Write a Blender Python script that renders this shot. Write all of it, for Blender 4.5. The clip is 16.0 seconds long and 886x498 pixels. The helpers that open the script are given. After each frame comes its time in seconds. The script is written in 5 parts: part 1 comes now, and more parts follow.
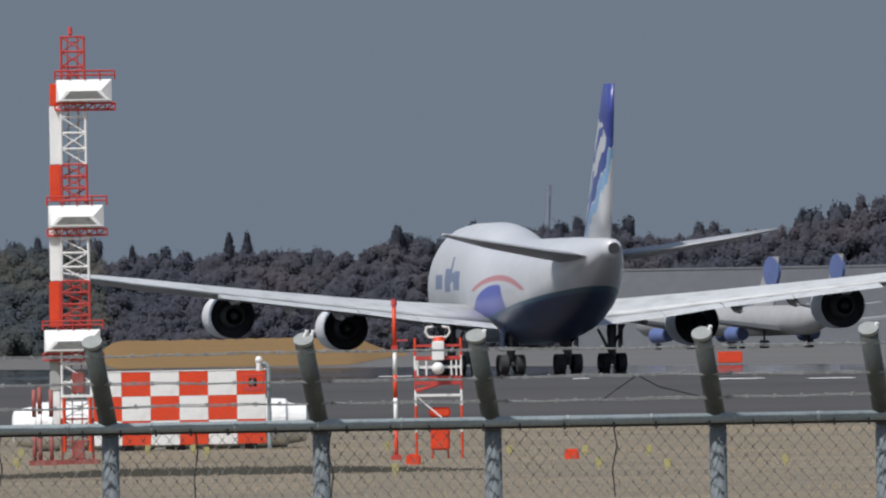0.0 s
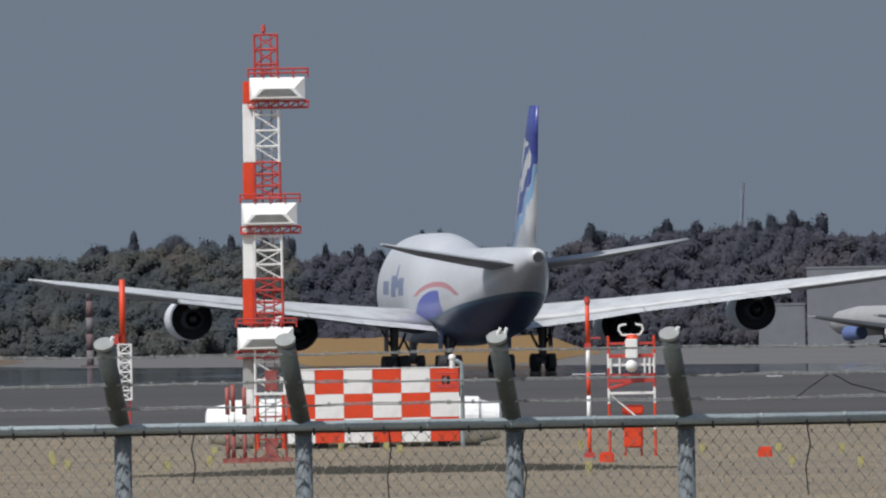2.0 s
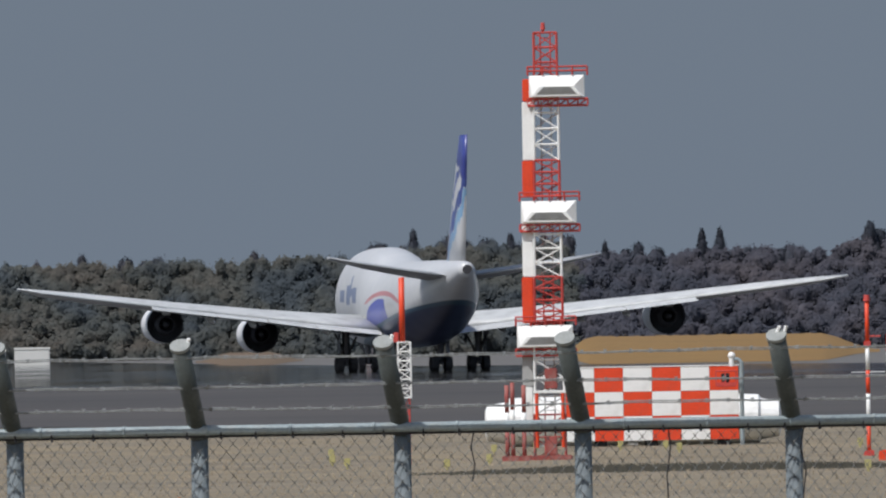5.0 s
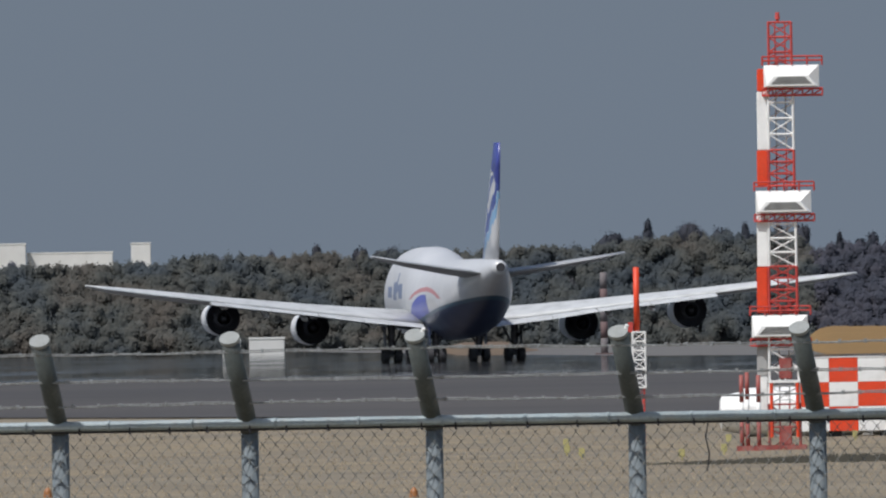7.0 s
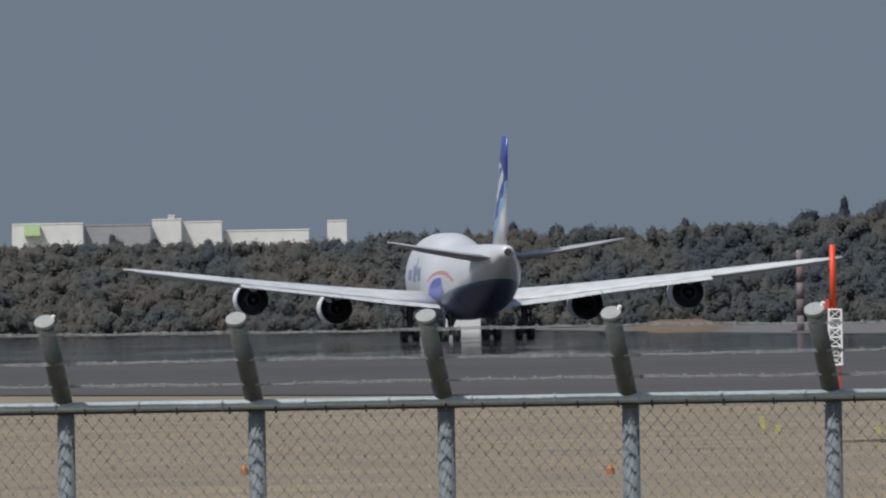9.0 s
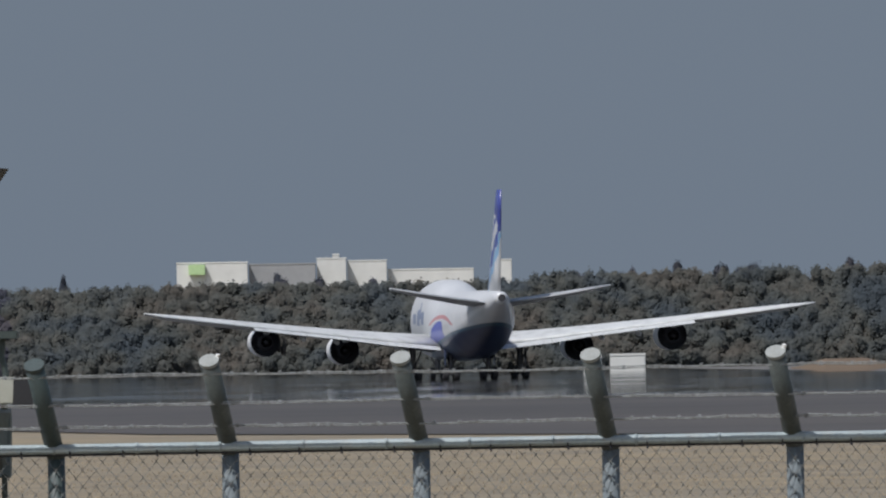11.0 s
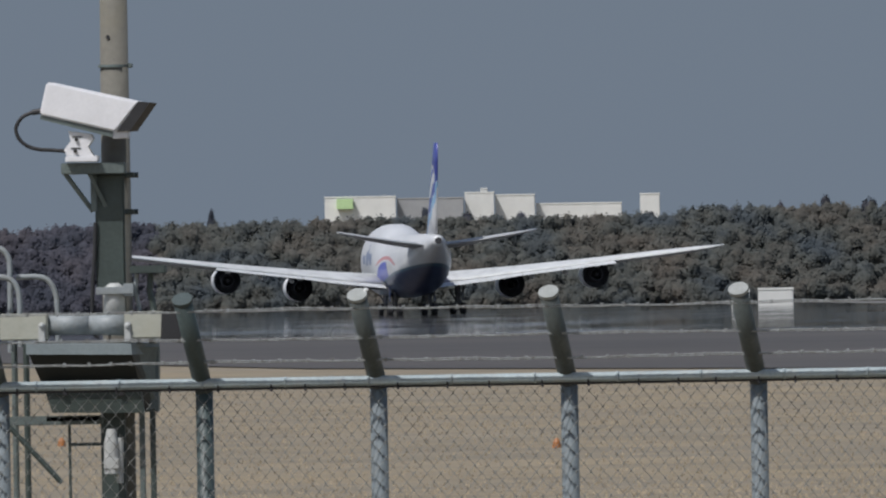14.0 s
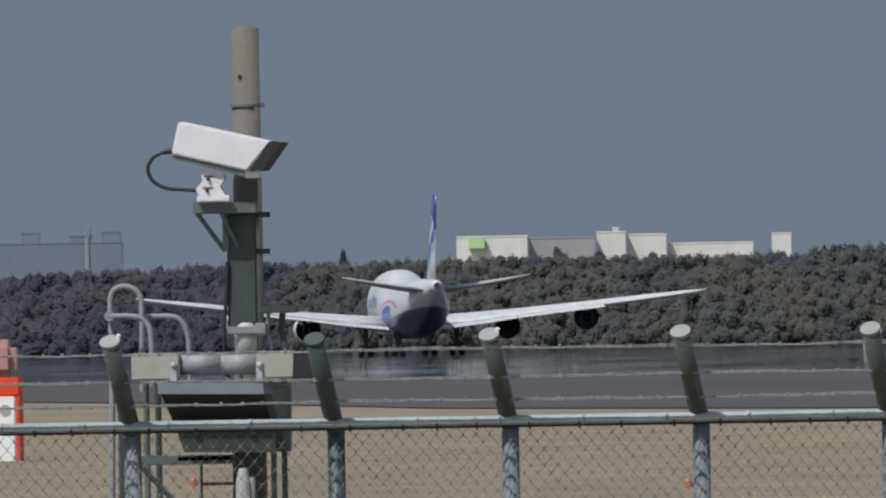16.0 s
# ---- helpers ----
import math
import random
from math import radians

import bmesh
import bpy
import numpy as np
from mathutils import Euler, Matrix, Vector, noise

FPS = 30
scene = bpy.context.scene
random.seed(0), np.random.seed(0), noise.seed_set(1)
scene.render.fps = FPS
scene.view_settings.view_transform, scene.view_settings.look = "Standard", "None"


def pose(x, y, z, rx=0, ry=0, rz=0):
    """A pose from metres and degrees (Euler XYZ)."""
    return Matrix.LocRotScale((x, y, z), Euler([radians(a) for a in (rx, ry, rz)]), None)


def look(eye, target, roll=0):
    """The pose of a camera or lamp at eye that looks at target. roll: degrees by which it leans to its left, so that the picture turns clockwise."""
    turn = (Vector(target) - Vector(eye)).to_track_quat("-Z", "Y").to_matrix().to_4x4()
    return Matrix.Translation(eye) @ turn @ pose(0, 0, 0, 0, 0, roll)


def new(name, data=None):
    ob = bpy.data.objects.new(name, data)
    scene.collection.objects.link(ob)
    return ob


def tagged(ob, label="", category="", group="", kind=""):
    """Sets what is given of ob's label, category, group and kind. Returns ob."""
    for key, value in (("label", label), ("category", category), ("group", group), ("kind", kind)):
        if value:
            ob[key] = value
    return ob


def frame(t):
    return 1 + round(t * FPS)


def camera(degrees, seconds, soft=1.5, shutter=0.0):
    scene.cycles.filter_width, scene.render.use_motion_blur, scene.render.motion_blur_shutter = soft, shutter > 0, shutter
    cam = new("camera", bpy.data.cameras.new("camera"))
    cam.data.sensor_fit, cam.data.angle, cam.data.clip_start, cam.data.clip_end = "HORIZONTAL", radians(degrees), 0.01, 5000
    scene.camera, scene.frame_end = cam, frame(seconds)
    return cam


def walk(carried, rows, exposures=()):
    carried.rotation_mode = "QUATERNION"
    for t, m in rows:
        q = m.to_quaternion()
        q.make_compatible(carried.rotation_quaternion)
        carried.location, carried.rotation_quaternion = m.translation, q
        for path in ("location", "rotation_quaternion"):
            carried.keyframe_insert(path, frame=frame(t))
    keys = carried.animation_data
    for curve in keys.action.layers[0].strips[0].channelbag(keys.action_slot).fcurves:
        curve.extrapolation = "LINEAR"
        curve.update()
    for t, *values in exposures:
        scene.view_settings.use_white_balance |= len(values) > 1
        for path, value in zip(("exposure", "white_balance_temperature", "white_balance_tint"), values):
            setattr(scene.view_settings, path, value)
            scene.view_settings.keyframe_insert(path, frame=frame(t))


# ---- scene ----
# Bearings and heights are given in units of 1 / FOCAL radian, right of the first line of sight and above it.
FOCAL = 39054.0
EYE = Vector((0, 0, 3.0))
LEVEL = -145.0
TILT = radians(1.0)


def at(h, e, dist):
    """The point at bearing h and height e, dist metres away."""
    a = h / FOCAL
    return Vector((dist * math.sin(a), dist * math.cos(a), EYE.z + (e - LEVEL) / FOCAL * dist))


def spot(u, v, dist):
    """The same, from bearings in the tilted view of the first moment."""
    a, b = u - 784, v - 441
    return at(a * math.cos(TILT) - b * math.sin(TILT), -a * math.sin(TILT) - b * math.cos(TILT), dist)


# ---- camera ----
AIM = [(0.0, 0, 0), (0.5, -93, 5), (1.0, -201, -25), (1.5, -263, -14), (2.0, -342, 2), (2.5, -440, -1), (3.0, -512, -18),
       (3.2, -541, -22), (5.3, -908, 23), (5.5, -961, 32), (6.0, -1079, 22), (6.5, -1147, 16), (7.0, -1252, -4),
       (7.5, -1336, -29), (8.0, -1405, -39), (8.5, -1493, -43), (9.0, -1600, -38), (9.2, -1635, -33), (11.3, -1925, 39),
       (11.5, -1948, 35), (12.0, -2010, 7), (12.5, -2054, -5), (13.0, -2091, -41), (13.5, -2123, -66), (14.0, -2154, -76),
       (14.5, -2199, -74), (15.0, -2265, -22), (15.5, -2330, 3), (16.0, -2386, -2)]
cam = camera(2.3, 16.0, 2.2)
walk(cam, [(t, look(EYE, at(h, e, 1000), -1.0)) for t, h, e in AIM])

# ---- light ----
world = bpy.data.worlds.new("world")
scene.world = world
world.use_nodes = True
SUN_EL, SUN_AZ = radians(56), radians(-140)      # azimuth from +Y, clockwise
sky = world.node_tree.nodes.new("ShaderNodeTexSky")
sky.sky_type, sky.sun_disc = "NISHITA", False
sky.sun_elevation, sky.sun_rotation = SUN_EL, SUN_AZ
sky.air_density, sky.dust_density = 1.0, 2.0
back = world.node_tree.nodes["Background"]
back.inputs["Strength"].default_value = 0.09
world.node_tree.links.new(sky.outputs[0], back.inputs["Color"])
sun_way = Vector((math.sin(SUN_AZ) * math.cos(SUN_EL), math.cos(SUN_AZ) * math.cos(SUN_EL), math.sin(SUN_EL)))
sun = new("sun", bpy.data.lights.new("sun", "SUN"))
sun.data.energy, sun.data.angle, sun.data.color = 3.6, radians(0.6), (1.0, 0.985, 0.975)
sun.matrix_world = look(sun_way * 50, (0, 0, 0))
scene.view_settings.exposure = 0.0


# ---- materials ----
def material(name, color, rough=0.6, metal=0.0, vary=0.25, scale=3.0, fine=40.0, bump=0.1, dirt=None, dirt_amount=0.3, per_object=0.0, per_island=0.0):
    m = bpy.data.materials.new(name)
    m.use_nodes = True
    nt = m.node_tree
    n, link = nt.nodes, nt.links.new
    bsdf = n["Principled BSDF"]
    co = n.new("ShaderNodeTexCoord")
    big, small = n.new("ShaderNodeTexNoise"), n.new("ShaderNodeTexNoise")
    for tex, sc, det in ((big, scale, 4), (small, fine, 3)):
        tex.inputs["Scale"].default_value, tex.inputs["Detail"].default_value = sc, det
        link(co.outputs["Object"], tex.inputs["Vector"])
    total = n.new("ShaderNodeMath")
    total.operation = "ADD"
    link(big.outputs["Fac"], total.inputs[0]), link(small.outputs["Fac"], total.inputs[1])
    span = n.new("ShaderNodeMapRange")
    span.inputs["From Min"].default_value, span.inputs["From Max"].default_value = 0.65, 1.35
    span.inputs["To Min"].default_value, span.inputs["To Max"].default_value = 1 - vary, 1 + vary
    link(total.outputs[0], span.inputs["Value"])
    value = span.outputs[0]
    for amount, node, socket in ((per_object, "ShaderNodeObjectInfo", "Random"), (per_island, "ShaderNodeNewGeometry", "Random Per Island")):
        if amount:
            info, r, mul = n.new(node), n.new("ShaderNodeMapRange"), n.new("ShaderNodeMath")
            r.inputs["To Min"].default_value, r.inputs["To Max"].default_value = 1 - amount, 1 + amount
            link(info.outputs[socket], r.inputs["Value"])
            mul.operation = "MULTIPLY"
            link(value, mul.inputs[0]), link(r.outputs[0], mul.inputs[1])
            value = mul.outputs[0]
    tint = n.new("ShaderNodeVectorMath")
    tint.operation = "SCALE"
    tint.inputs[0].default_value = color
    link(value, tint.inputs["Scale"])
    out = tint.outputs[0]
    if dirt:
        spots = n.new("ShaderNodeTexNoise")
        spots.inputs["Scale"].default_value, spots.inputs["Detail"].default_value = scale * 1.7, 8
        link(co.outputs["Object"], spots.inputs["Vector"])
        ramp = n.new("ShaderNodeMapRange")
        ramp.inputs["From Min"].default_value, ramp.inputs["From Max"].default_value, ramp.inputs["To Max"].default_value = 0.5, 0.7, dirt_amount
        link(spots.outputs["Fac"], ramp.inputs["Value"])
        mix = n.new("ShaderNodeMix")
        mix.data_type = "RGBA"
        link(ramp.outputs[0], mix.inputs[0]), link(out, mix.inputs[6])
        mix.inputs[7].default_value = (*dirt, 1)
        out = mix.outputs[2]
    link(out, bsdf.inputs["Base Color"])
    bsdf.inputs["Roughness"].default_value, bsdf.inputs["Metallic"].default_value = rough, metal
    if bump:
        b = n.new("ShaderNodeBump")
        b.inputs["Strength"].default_value, b.inputs["Distance"].default_value = bump, 0.02
        link(small.outputs["Fac"], b.inputs["Height"]), link(b.outputs[0], bsdf.inputs["Normal"])
    return m


def glow(name, color, strength):
    m = bpy.data.materials.new(name)
    m.use_nodes = True
    bsdf = m.node_tree.nodes["Principled BSDF"]
    bsdf.inputs["Base Color"].default_value = (0, 0, 0, 1)
    bsdf.inputs["Emission Color"].default_value = (*color, 1)
    bsdf.inputs["Emission Strength"].default_value = strength
    bsdf.inputs["Roughness"].default_value = 1.0
    bsdf.inputs["Specular IOR Level"].default_value = 0.0
    return m


GRASS = material("dry_grass", (0.205, 0.171, 0.121), 0.95, 0, 0.2, 0.05, 0.7, 0.2, (0.18, 0.16, 0.108), 0.4)
def streaked(m, tone, amount, across, along):
    """Mowing streaks and worn patches of a second tone, drawn out along the runway."""
    n, link = m.node_tree.nodes, m.node_tree.links.new
    bsdf = n["Principled BSDF"]
    old = bsdf.inputs["Base Color"].links[0].from_socket
    co, stretch, tex, span, mix = (n.new("ShaderNode" + k) for k in ("NewGeometry", "Mapping", "TexNoise", "MapRange", "Mix"))
    stretch.inputs["Scale"].default_value = (along, across, 1.0)
    link(co.outputs["Position"], stretch.inputs["Vector"]), link(stretch.outputs[0], tex.inputs["Vector"])
    tex.inputs["Scale"].default_value, tex.inputs["Detail"].default_value, tex.inputs["Roughness"].default_value = 1.0, 7, 0.7
    span.inputs["From Min"].default_value, span.inputs["From Max"].default_value, span.inputs["To Max"].default_value = 0.42, 0.62, amount
    link(tex.outputs["Fac"], span.inputs["Value"]), link(span.outputs[0], mix.inputs[0])
    mix.data_type = "RGBA"
    link(old, mix.inputs[6])
    mix.inputs[7].default_value = (*tone, 1)
    link(mix.outputs[2], bsdf.inputs["Base Color"])


streaked(GRASS, (0.243, 0.189, 0.112), 0.75, 0.045, 0.05)
streaked(GRASS, (0.138, 0.118, 0.086), 0.65, 0.06, 0.16)
ASPHALT = material("asphalt", (0.05, 0.046, 0.044), 0.85, 0, 0.25, 0.03, 0.5, 0.1, (0.04, 0.038, 0.036), 0.5)
HOT_ASPHALT = material("hot_smooth_asphalt", (0.055, 0.052, 0.052), 0.045, 0, 0.2, 0.03, 0.5, 0.0)
n_, link_ = HOT_ASPHALT.node_tree.nodes, HOT_ASPHALT.node_tree.links.new
place_, drawn_, blotch_, range_ = (n_.new("ShaderNode" + k) for k in ("NewGeometry", "Mapping", "TexNoise", "MapRange"))
drawn_.inputs["Scale"].default_value = (0.06, 0.006, 1.0)
link_(place_.outputs["Position"], drawn_.inputs["Vector"]), link_(drawn_.outputs[0], blotch_.inputs["Vector"]), link_(blotch_.outputs["Fac"], range_.inputs["Value"])
blotch_.inputs["Scale"].default_value, blotch_.inputs["Detail"].default_value = 1.0, 5
range_.inputs["From Min"].default_value, range_.inputs["From Max"].default_value = 0.35, 0.65
range_.inputs["To Min"].default_value, range_.inputs["To Max"].default_value = 0.022, 0.05
link_(range_.outputs[0], n_["Principled BSDF"].inputs["Roughness"])
BROWN_GRASS = material("brown_grass", (0.13, 0.09, 0.055), 0.95, 0, 0.25, 0.06, 0.9, 0.3)
ORANGE_GRASS = material("ochre_grass", (0.21, 0.122, 0.036), 0.95, 0, 0.25, 0.06, 0.9, 0.3)
DITCH = material("rank_grass", (0.065, 0.061, 0.048), 0.95, 0, 0.4, 0.2, 1.5, 0.3)
GALV = material("galvanised_steel", (0.27, 0.32, 0.335), 0.6, 0.0, 0.2, 6, 60, 0.15, (0.32, 0.31, 0.28), 0.4)
POST_GALV = material("dull_galvanised_post", (0.148, 0.175, 0.188), 0.7, 0.0, 0.2, 6, 60, 0.15, (0.2, 0.21, 0.2), 0.4)
WIRE = material("galvanised_wire", (0.19, 0.197, 0.19), 0.6, 0.1, 0.25, 8, 60, 0.0, (0.16, 0.13, 0.1), 0.5)
BARB = material("barbed_steel", (0.27, 0.285, 0.285), 0.5, 0.2, 0.35, 30, 120, 0.0, (0.12, 0.1, 0.085), 0.6)
streaked(ASPHALT, (0.072, 0.064, 0.058), 0.7, 0.02, 0.01)
POST_GREEN = material("weathered_green_paint", (0.068, 0.08, 0.078), 0.6, 0, 0.25, 6, 50, 0.1, (0.2, 0.2, 0.18), 0.35)
POST_DARK = material("dark_green_paint", (0.05, 0.07, 0.07), 0.5, 0, 0.2, 6, 50, 0.1)
CAP = material("pale_cap_paint", (0.27, 0.285, 0.275), 0.6, 0, 0.15, 20, 90, 0.1, (0.25, 0.25, 0.22), 0.4)
SIGNAL_RED = material("signal_red_paint", (0.72, 0.06, 0.015), 0.5, 0, 0.12, 1.5, 12, 0.05, (0.45, 0.08, 0.05), 0.3)
# dull dark red, muted in colour for the haze and mesh before the tower
MUTED_RED = material("muted_dark_red_paint", (0.30, 0.07, 0.06), 0.65, 0, 0.3, 2, 14, 0.05, (0.3, 0.22, 0.19), 0.5)
DULL_RED = material("faded_red_paint", (0.5, 0.06, 0.05), 0.55, 0, 0.2, 1.5, 12, 0.05)
WHITE = material("white_paint", (0.84, 0.84, 0.82), 0.5, 0, 0.06, 1.2, 14, 0.05, (0.55, 0.54, 0.5), 0.3)
GREY_PAINT = material("grey_paint", (0.38, 0.38, 0.37), 0.6, 0, 0.12, 3, 30, 0.05)
DARK = material("dark_metal", (0.03, 0.03, 0.035), 0.6, 0.3, 0.3, 3, 30, 0.05)
YELLOW = material("yellow_paint", (0.42, 0.38, 0.16), 0.6, 0, 0.15, 4, 30, 0.05)
AIR_WHITE = material("aircraft_white", (0.80, 0.80, 0.80), 0.32, 0, 0.04, 0.25, 2.5, 0.0, (0.66, 0.66, 0.65), 0.35)
WING_GREY = material("wing_grey", (0.53, 0.545, 0.545), 0.5, 0.0, 0.1, 0.4, 3, 0.0, (0.33, 0.335, 0.335), 0.7)
TAIL_GREY = material("tailplane_grey", (0.36, 0.37, 0.385), 0.45, 0, 0.12, 0.4, 3, 0.0)
BELLY_BLUE = material("navy_paint", (0.018, 0.032, 0.10), 0.35, 0, 0.15, 0.4, 3, 0.0)
TYRE = material("tyre_rubber", (0.04, 0.04, 0.045), 0.8, 0, 0.2, 2, 20, 0.0)
GEAR = material("gear_metal", (0.12, 0.12, 0.13), 0.5, 0.3, 0.2, 2, 20, 0.0)
# burnt metal, its colour also holding the shade inside the engines
NOZZLE = material("burnt_and_shaded_nozzle", (0.038, 0.041, 0.052), 0.85, 0.0, 0.3, 2, 14, 0.0)


def woodland(name, tones, per_object=0.0):
    """Foliage whose colour drifts from crown to crown between three tones."""
    m = material(name, tones[1], 1.0, 0, 0.16, 0.4, 2.0, 0.0, None, 0, per_object, 0.12)
    n, link = m.node_tree.nodes, m.node_tree.links.new
    bsdf = n["Principled BSDF"]
    bsdf.inputs["Specular IOR Level"].default_value = 0.1
    co, stretch, tex, ramp = (n.new("ShaderNode" + k) for k in ("NewGeometry", "Mapping", "TexNoise", "ValToRGB"))
    stretch.inputs["Scale"].default_value = (0.085, 0.02, 0.15)
    link(co.outputs["Position"], stretch.inputs["Vector"]), link(stretch.outputs[0], tex.inputs["Vector"])
    tex.inputs["Scale"].default_value, tex.inputs["Detail"].default_value, tex.inputs["Roughness"].default_value = 1.0, 3.5, 0.55
    link(tex.outputs["Fac"], ramp.inputs[0])
    e = ramp.color_ramp.elements
    e[0].position, e[0].color = 0.36, (*tones[0], 1)
    e[1].position, e[1].color = 0.66, (*tones[2], 1)
    mid = e.new(0.5)
    mid.color = (*tones[1], 1)
    old = bsdf.inputs["Base Color"].links[0].from_node
    link(ramp.outputs[0], old.inputs[0])
    thin, mix, out = n.new("ShaderNodeBsdfTranslucent"), n.new("ShaderNodeMixShader"), n["Material Output"]
    link(old.outputs[0], thin.inputs["Color"])
    mix.inputs[0].default_value = 0.35
    link(bsdf.outputs[0], mix.inputs[1]), link(thin.outputs[0], mix.inputs[2]), link(mix.outputs[0], out.inputs["Surface"])
    return m


# foliage tones lifted and turned blue to carry the haze of distance
LEAF_OLIVE = woodland("hazed_olive_leaves", ((0.076, 0.091, 0.103), (0.102, 0.108, 0.101), (0.127, 0.115, 0.100)), 0.12)
LEAF_DARK = woodland("hazed_dark_leaves", ((0.060, 0.069, 0.087), (0.071, 0.077, 0.095), (0.084, 0.083, 0.096)), 0.15)
LEAF_BARE = woodland("hazed_bare_twigs", ((0.074, 0.081, 0.103), (0.090, 0.091, 0.112), (0.108, 0.100, 0.113)), 0.12)
BARK = material("bark", (0.09, 0.07, 0.055), 0.9, 0, 0.3, 0.5, 4, 0.2)
SKY_GLOW = glow("far_sky", (0.158, 0.196, 0.250), 1.0)


# ---- mesh helpers ----
def mesh_of(name, bm, mat, smooth=False):
    me = bpy.data.meshes.new(name)
    bm.to_mesh(me)
    bm.free()
    me.materials.append(mat)
    if smooth:
        for p in me.polygons:
            p.use_smooth = True
    return me


def part(name, bm, mat, parent=None, label="", smooth=False, m=None):
    ob = new(name, mesh_of(name, bm, mat, smooth))
    if parent:
        ob.parent = parent
    if m:
        ob.matrix_basis = m
    if label:
        tagged(ob, label)
    return ob


def box(bm, x0, x1, y0, y1, z0, z1, bevel=0.0):
    g = bmesh.ops.create_cube(bm, size=1.0, matrix=Matrix.Translation(((x0 + x1) / 2, (y0 + y1) / 2, (z0 + z1) / 2)) @ Matrix.Diagonal((x1 - x0, y1 - y0, z1 - z0, 1)))
    if bevel:
        edges = {e for v in g["verts"] for e in v.link_edges}
        bmesh.ops.bevel(bm, geom=list(edges), offset=bevel, segments=2, affect="EDGES")
    return bm


def tube(bm, a, b, r, r2=None, n=10, caps=True):
    a, b = Vector(a), Vector(b)
    way = b - a
    m = Matrix.Translation((a + b) / 2) @ way.to_track_quat("Z", "Y").to_matrix().to_4x4()
    bmesh.ops.create_cone(bm, cap_ends=caps, segments=n, radius1=r, radius2=r if r2 is None else r2, depth=way.length, matrix=m)
    return bm


def bent(bm, points, r, n=8):
    for a, b in zip(points, points[1:]):
        tube(bm, a, b, r, n=n)
    for p in points[1:-1]:
        bmesh.ops.create_icosphere(bm, subdivisions=1, radius=r * 1.02, matrix=Matrix.Translation(p))
    return bm


def eased(points, steps=5):
    """More points on a smooth curve through the given ones."""
    p = [Vector(q) for q in points]
    p = [2 * p[0] - p[1]] + p + [2 * p[-1] - p[-2]]
    out = []
    for a, b, c, d in zip(p, p[1:], p[2:], p[3:]):
        for k in range(steps):
            t = k / steps
            out.append(0.5 * (2 * b + (c - a) * t + (2 * a - 5 * b + 4 * c - d) * t * t + (3 * b - a - 3 * c + d) * t ** 3))
    return out + [p[-2]]


def rings(bm, loops, close=True):
    """A skin over loops of points, all of one length."""
    vs = [[bm.verts.new(p) for p in loop] for loop in loops]
    n = len(loops[0])
    for a, b in zip(vs, vs[1:]):
        for i in range(n):
            bm.faces.new((a[i], a[(i + 1) % n], b[(i + 1) % n], b[i]))
    if close:
        bm.faces.new(vs[0][::-1]), bm.faces.new(vs[-1])
    bmesh.ops.recalc_face_normals(bm, faces=bm.faces[:])
    return bm


def B():
    return bmesh.new()


# ---- ground ----
def ground_z(x, y):
    d = math.hypot(x, y)
    return float(np.interp(d, (0, 60, 110, 480, 790, 1250, 6000), (0.6, 0.6, 0.6, -1.3, -1.35, 0.0, 0.0)))


def sheet(name, near, far, mat, lift, label, category, h0=-14000, h1=14000, cols=60, rows=90):
    """A strip of ground between two distances, each a function of the bearing."""
    bm = B()
    grid = []
    for i in range(cols + 1):
        h = h0 + (h1 - h0) * i / cols
        a, n0, n1 = h / FOCAL, near(h), far(h)
        line = []
        for j in range(rows + 1):
            d = n0 * (n1 / n0) ** (j / rows)
            x, y = d * math.sin(a), d * math.cos(a)
            line.append(bm.verts.new((x, y, ground_z(x, y) + lift)))
        grid.append(line)
    for a, b in zip(grid, grid[1:]):
        for j in range(rows):
            bm.faces.new((a[j], b[j], b[j + 1], a[j + 1]))
    return tagged(part(name, bm, mat), label, category, kind="structure")


def runway_far(h):
    far = min(3145, max(1450, 278 / max(0.05, 0.153 + 0.988 * h / FOCAL)))
    return far + (3145 - far) * float(np.interp(h, (-1350, -1150), (1, 0)))


def build_ground():
    bm = B()
    radii = [0, 30, 60, 110, 200, 320, 480, 640, 790, 1000, 1250, 2000, 3000, 4000, 5200]
    ring = []
    for r in radii[1:]:
        ring.append([bm.verts.new((r * math.sin(k * math.tau / 96), r * math.cos(k * math.tau / 96), ground_z(0, r))) for k in range(96)])
    centre = bm.verts.new((0, 0, ground_z(0, 0)))
    for k in range(96):
        bm.faces.new((centre, ring[0][(k + 1) % 96], ring[0][k]))
    for a, b in zip(ring, ring[1:]):
        for k in range(96):
            bm.faces.new((a[k], a[(k + 1) % 96], b[(k + 1) % 96], b[k]))
    bmesh.ops.recalc_face_normals(bm, faces=bm.faces[:])
    tagged(part("ground", bm, GRASS), "dry straw-coloured airfield grass reaching the trees", "ground", kind="structure")
    edge = lambda h: float(np.interp(h, (-3600, -2769, -2384, -1800, -1435, -600, 216, 1200), (1180, 1085, 1020, 985, 965, 940, 925, 900)))
    sheet("taxiway", edge, lambda h: 1400, ASPHALT, 0.05, "worn dark grey-brown asphalt taxiway beside dry grass", "taxiway", -9000, 9000)
    sheet("runway", lambda h: 1400, runway_far, HOT_ASPHALT, 0.05, "hot dark asphalt runway shimmering like a mirror", "runway", -9000, 9000)


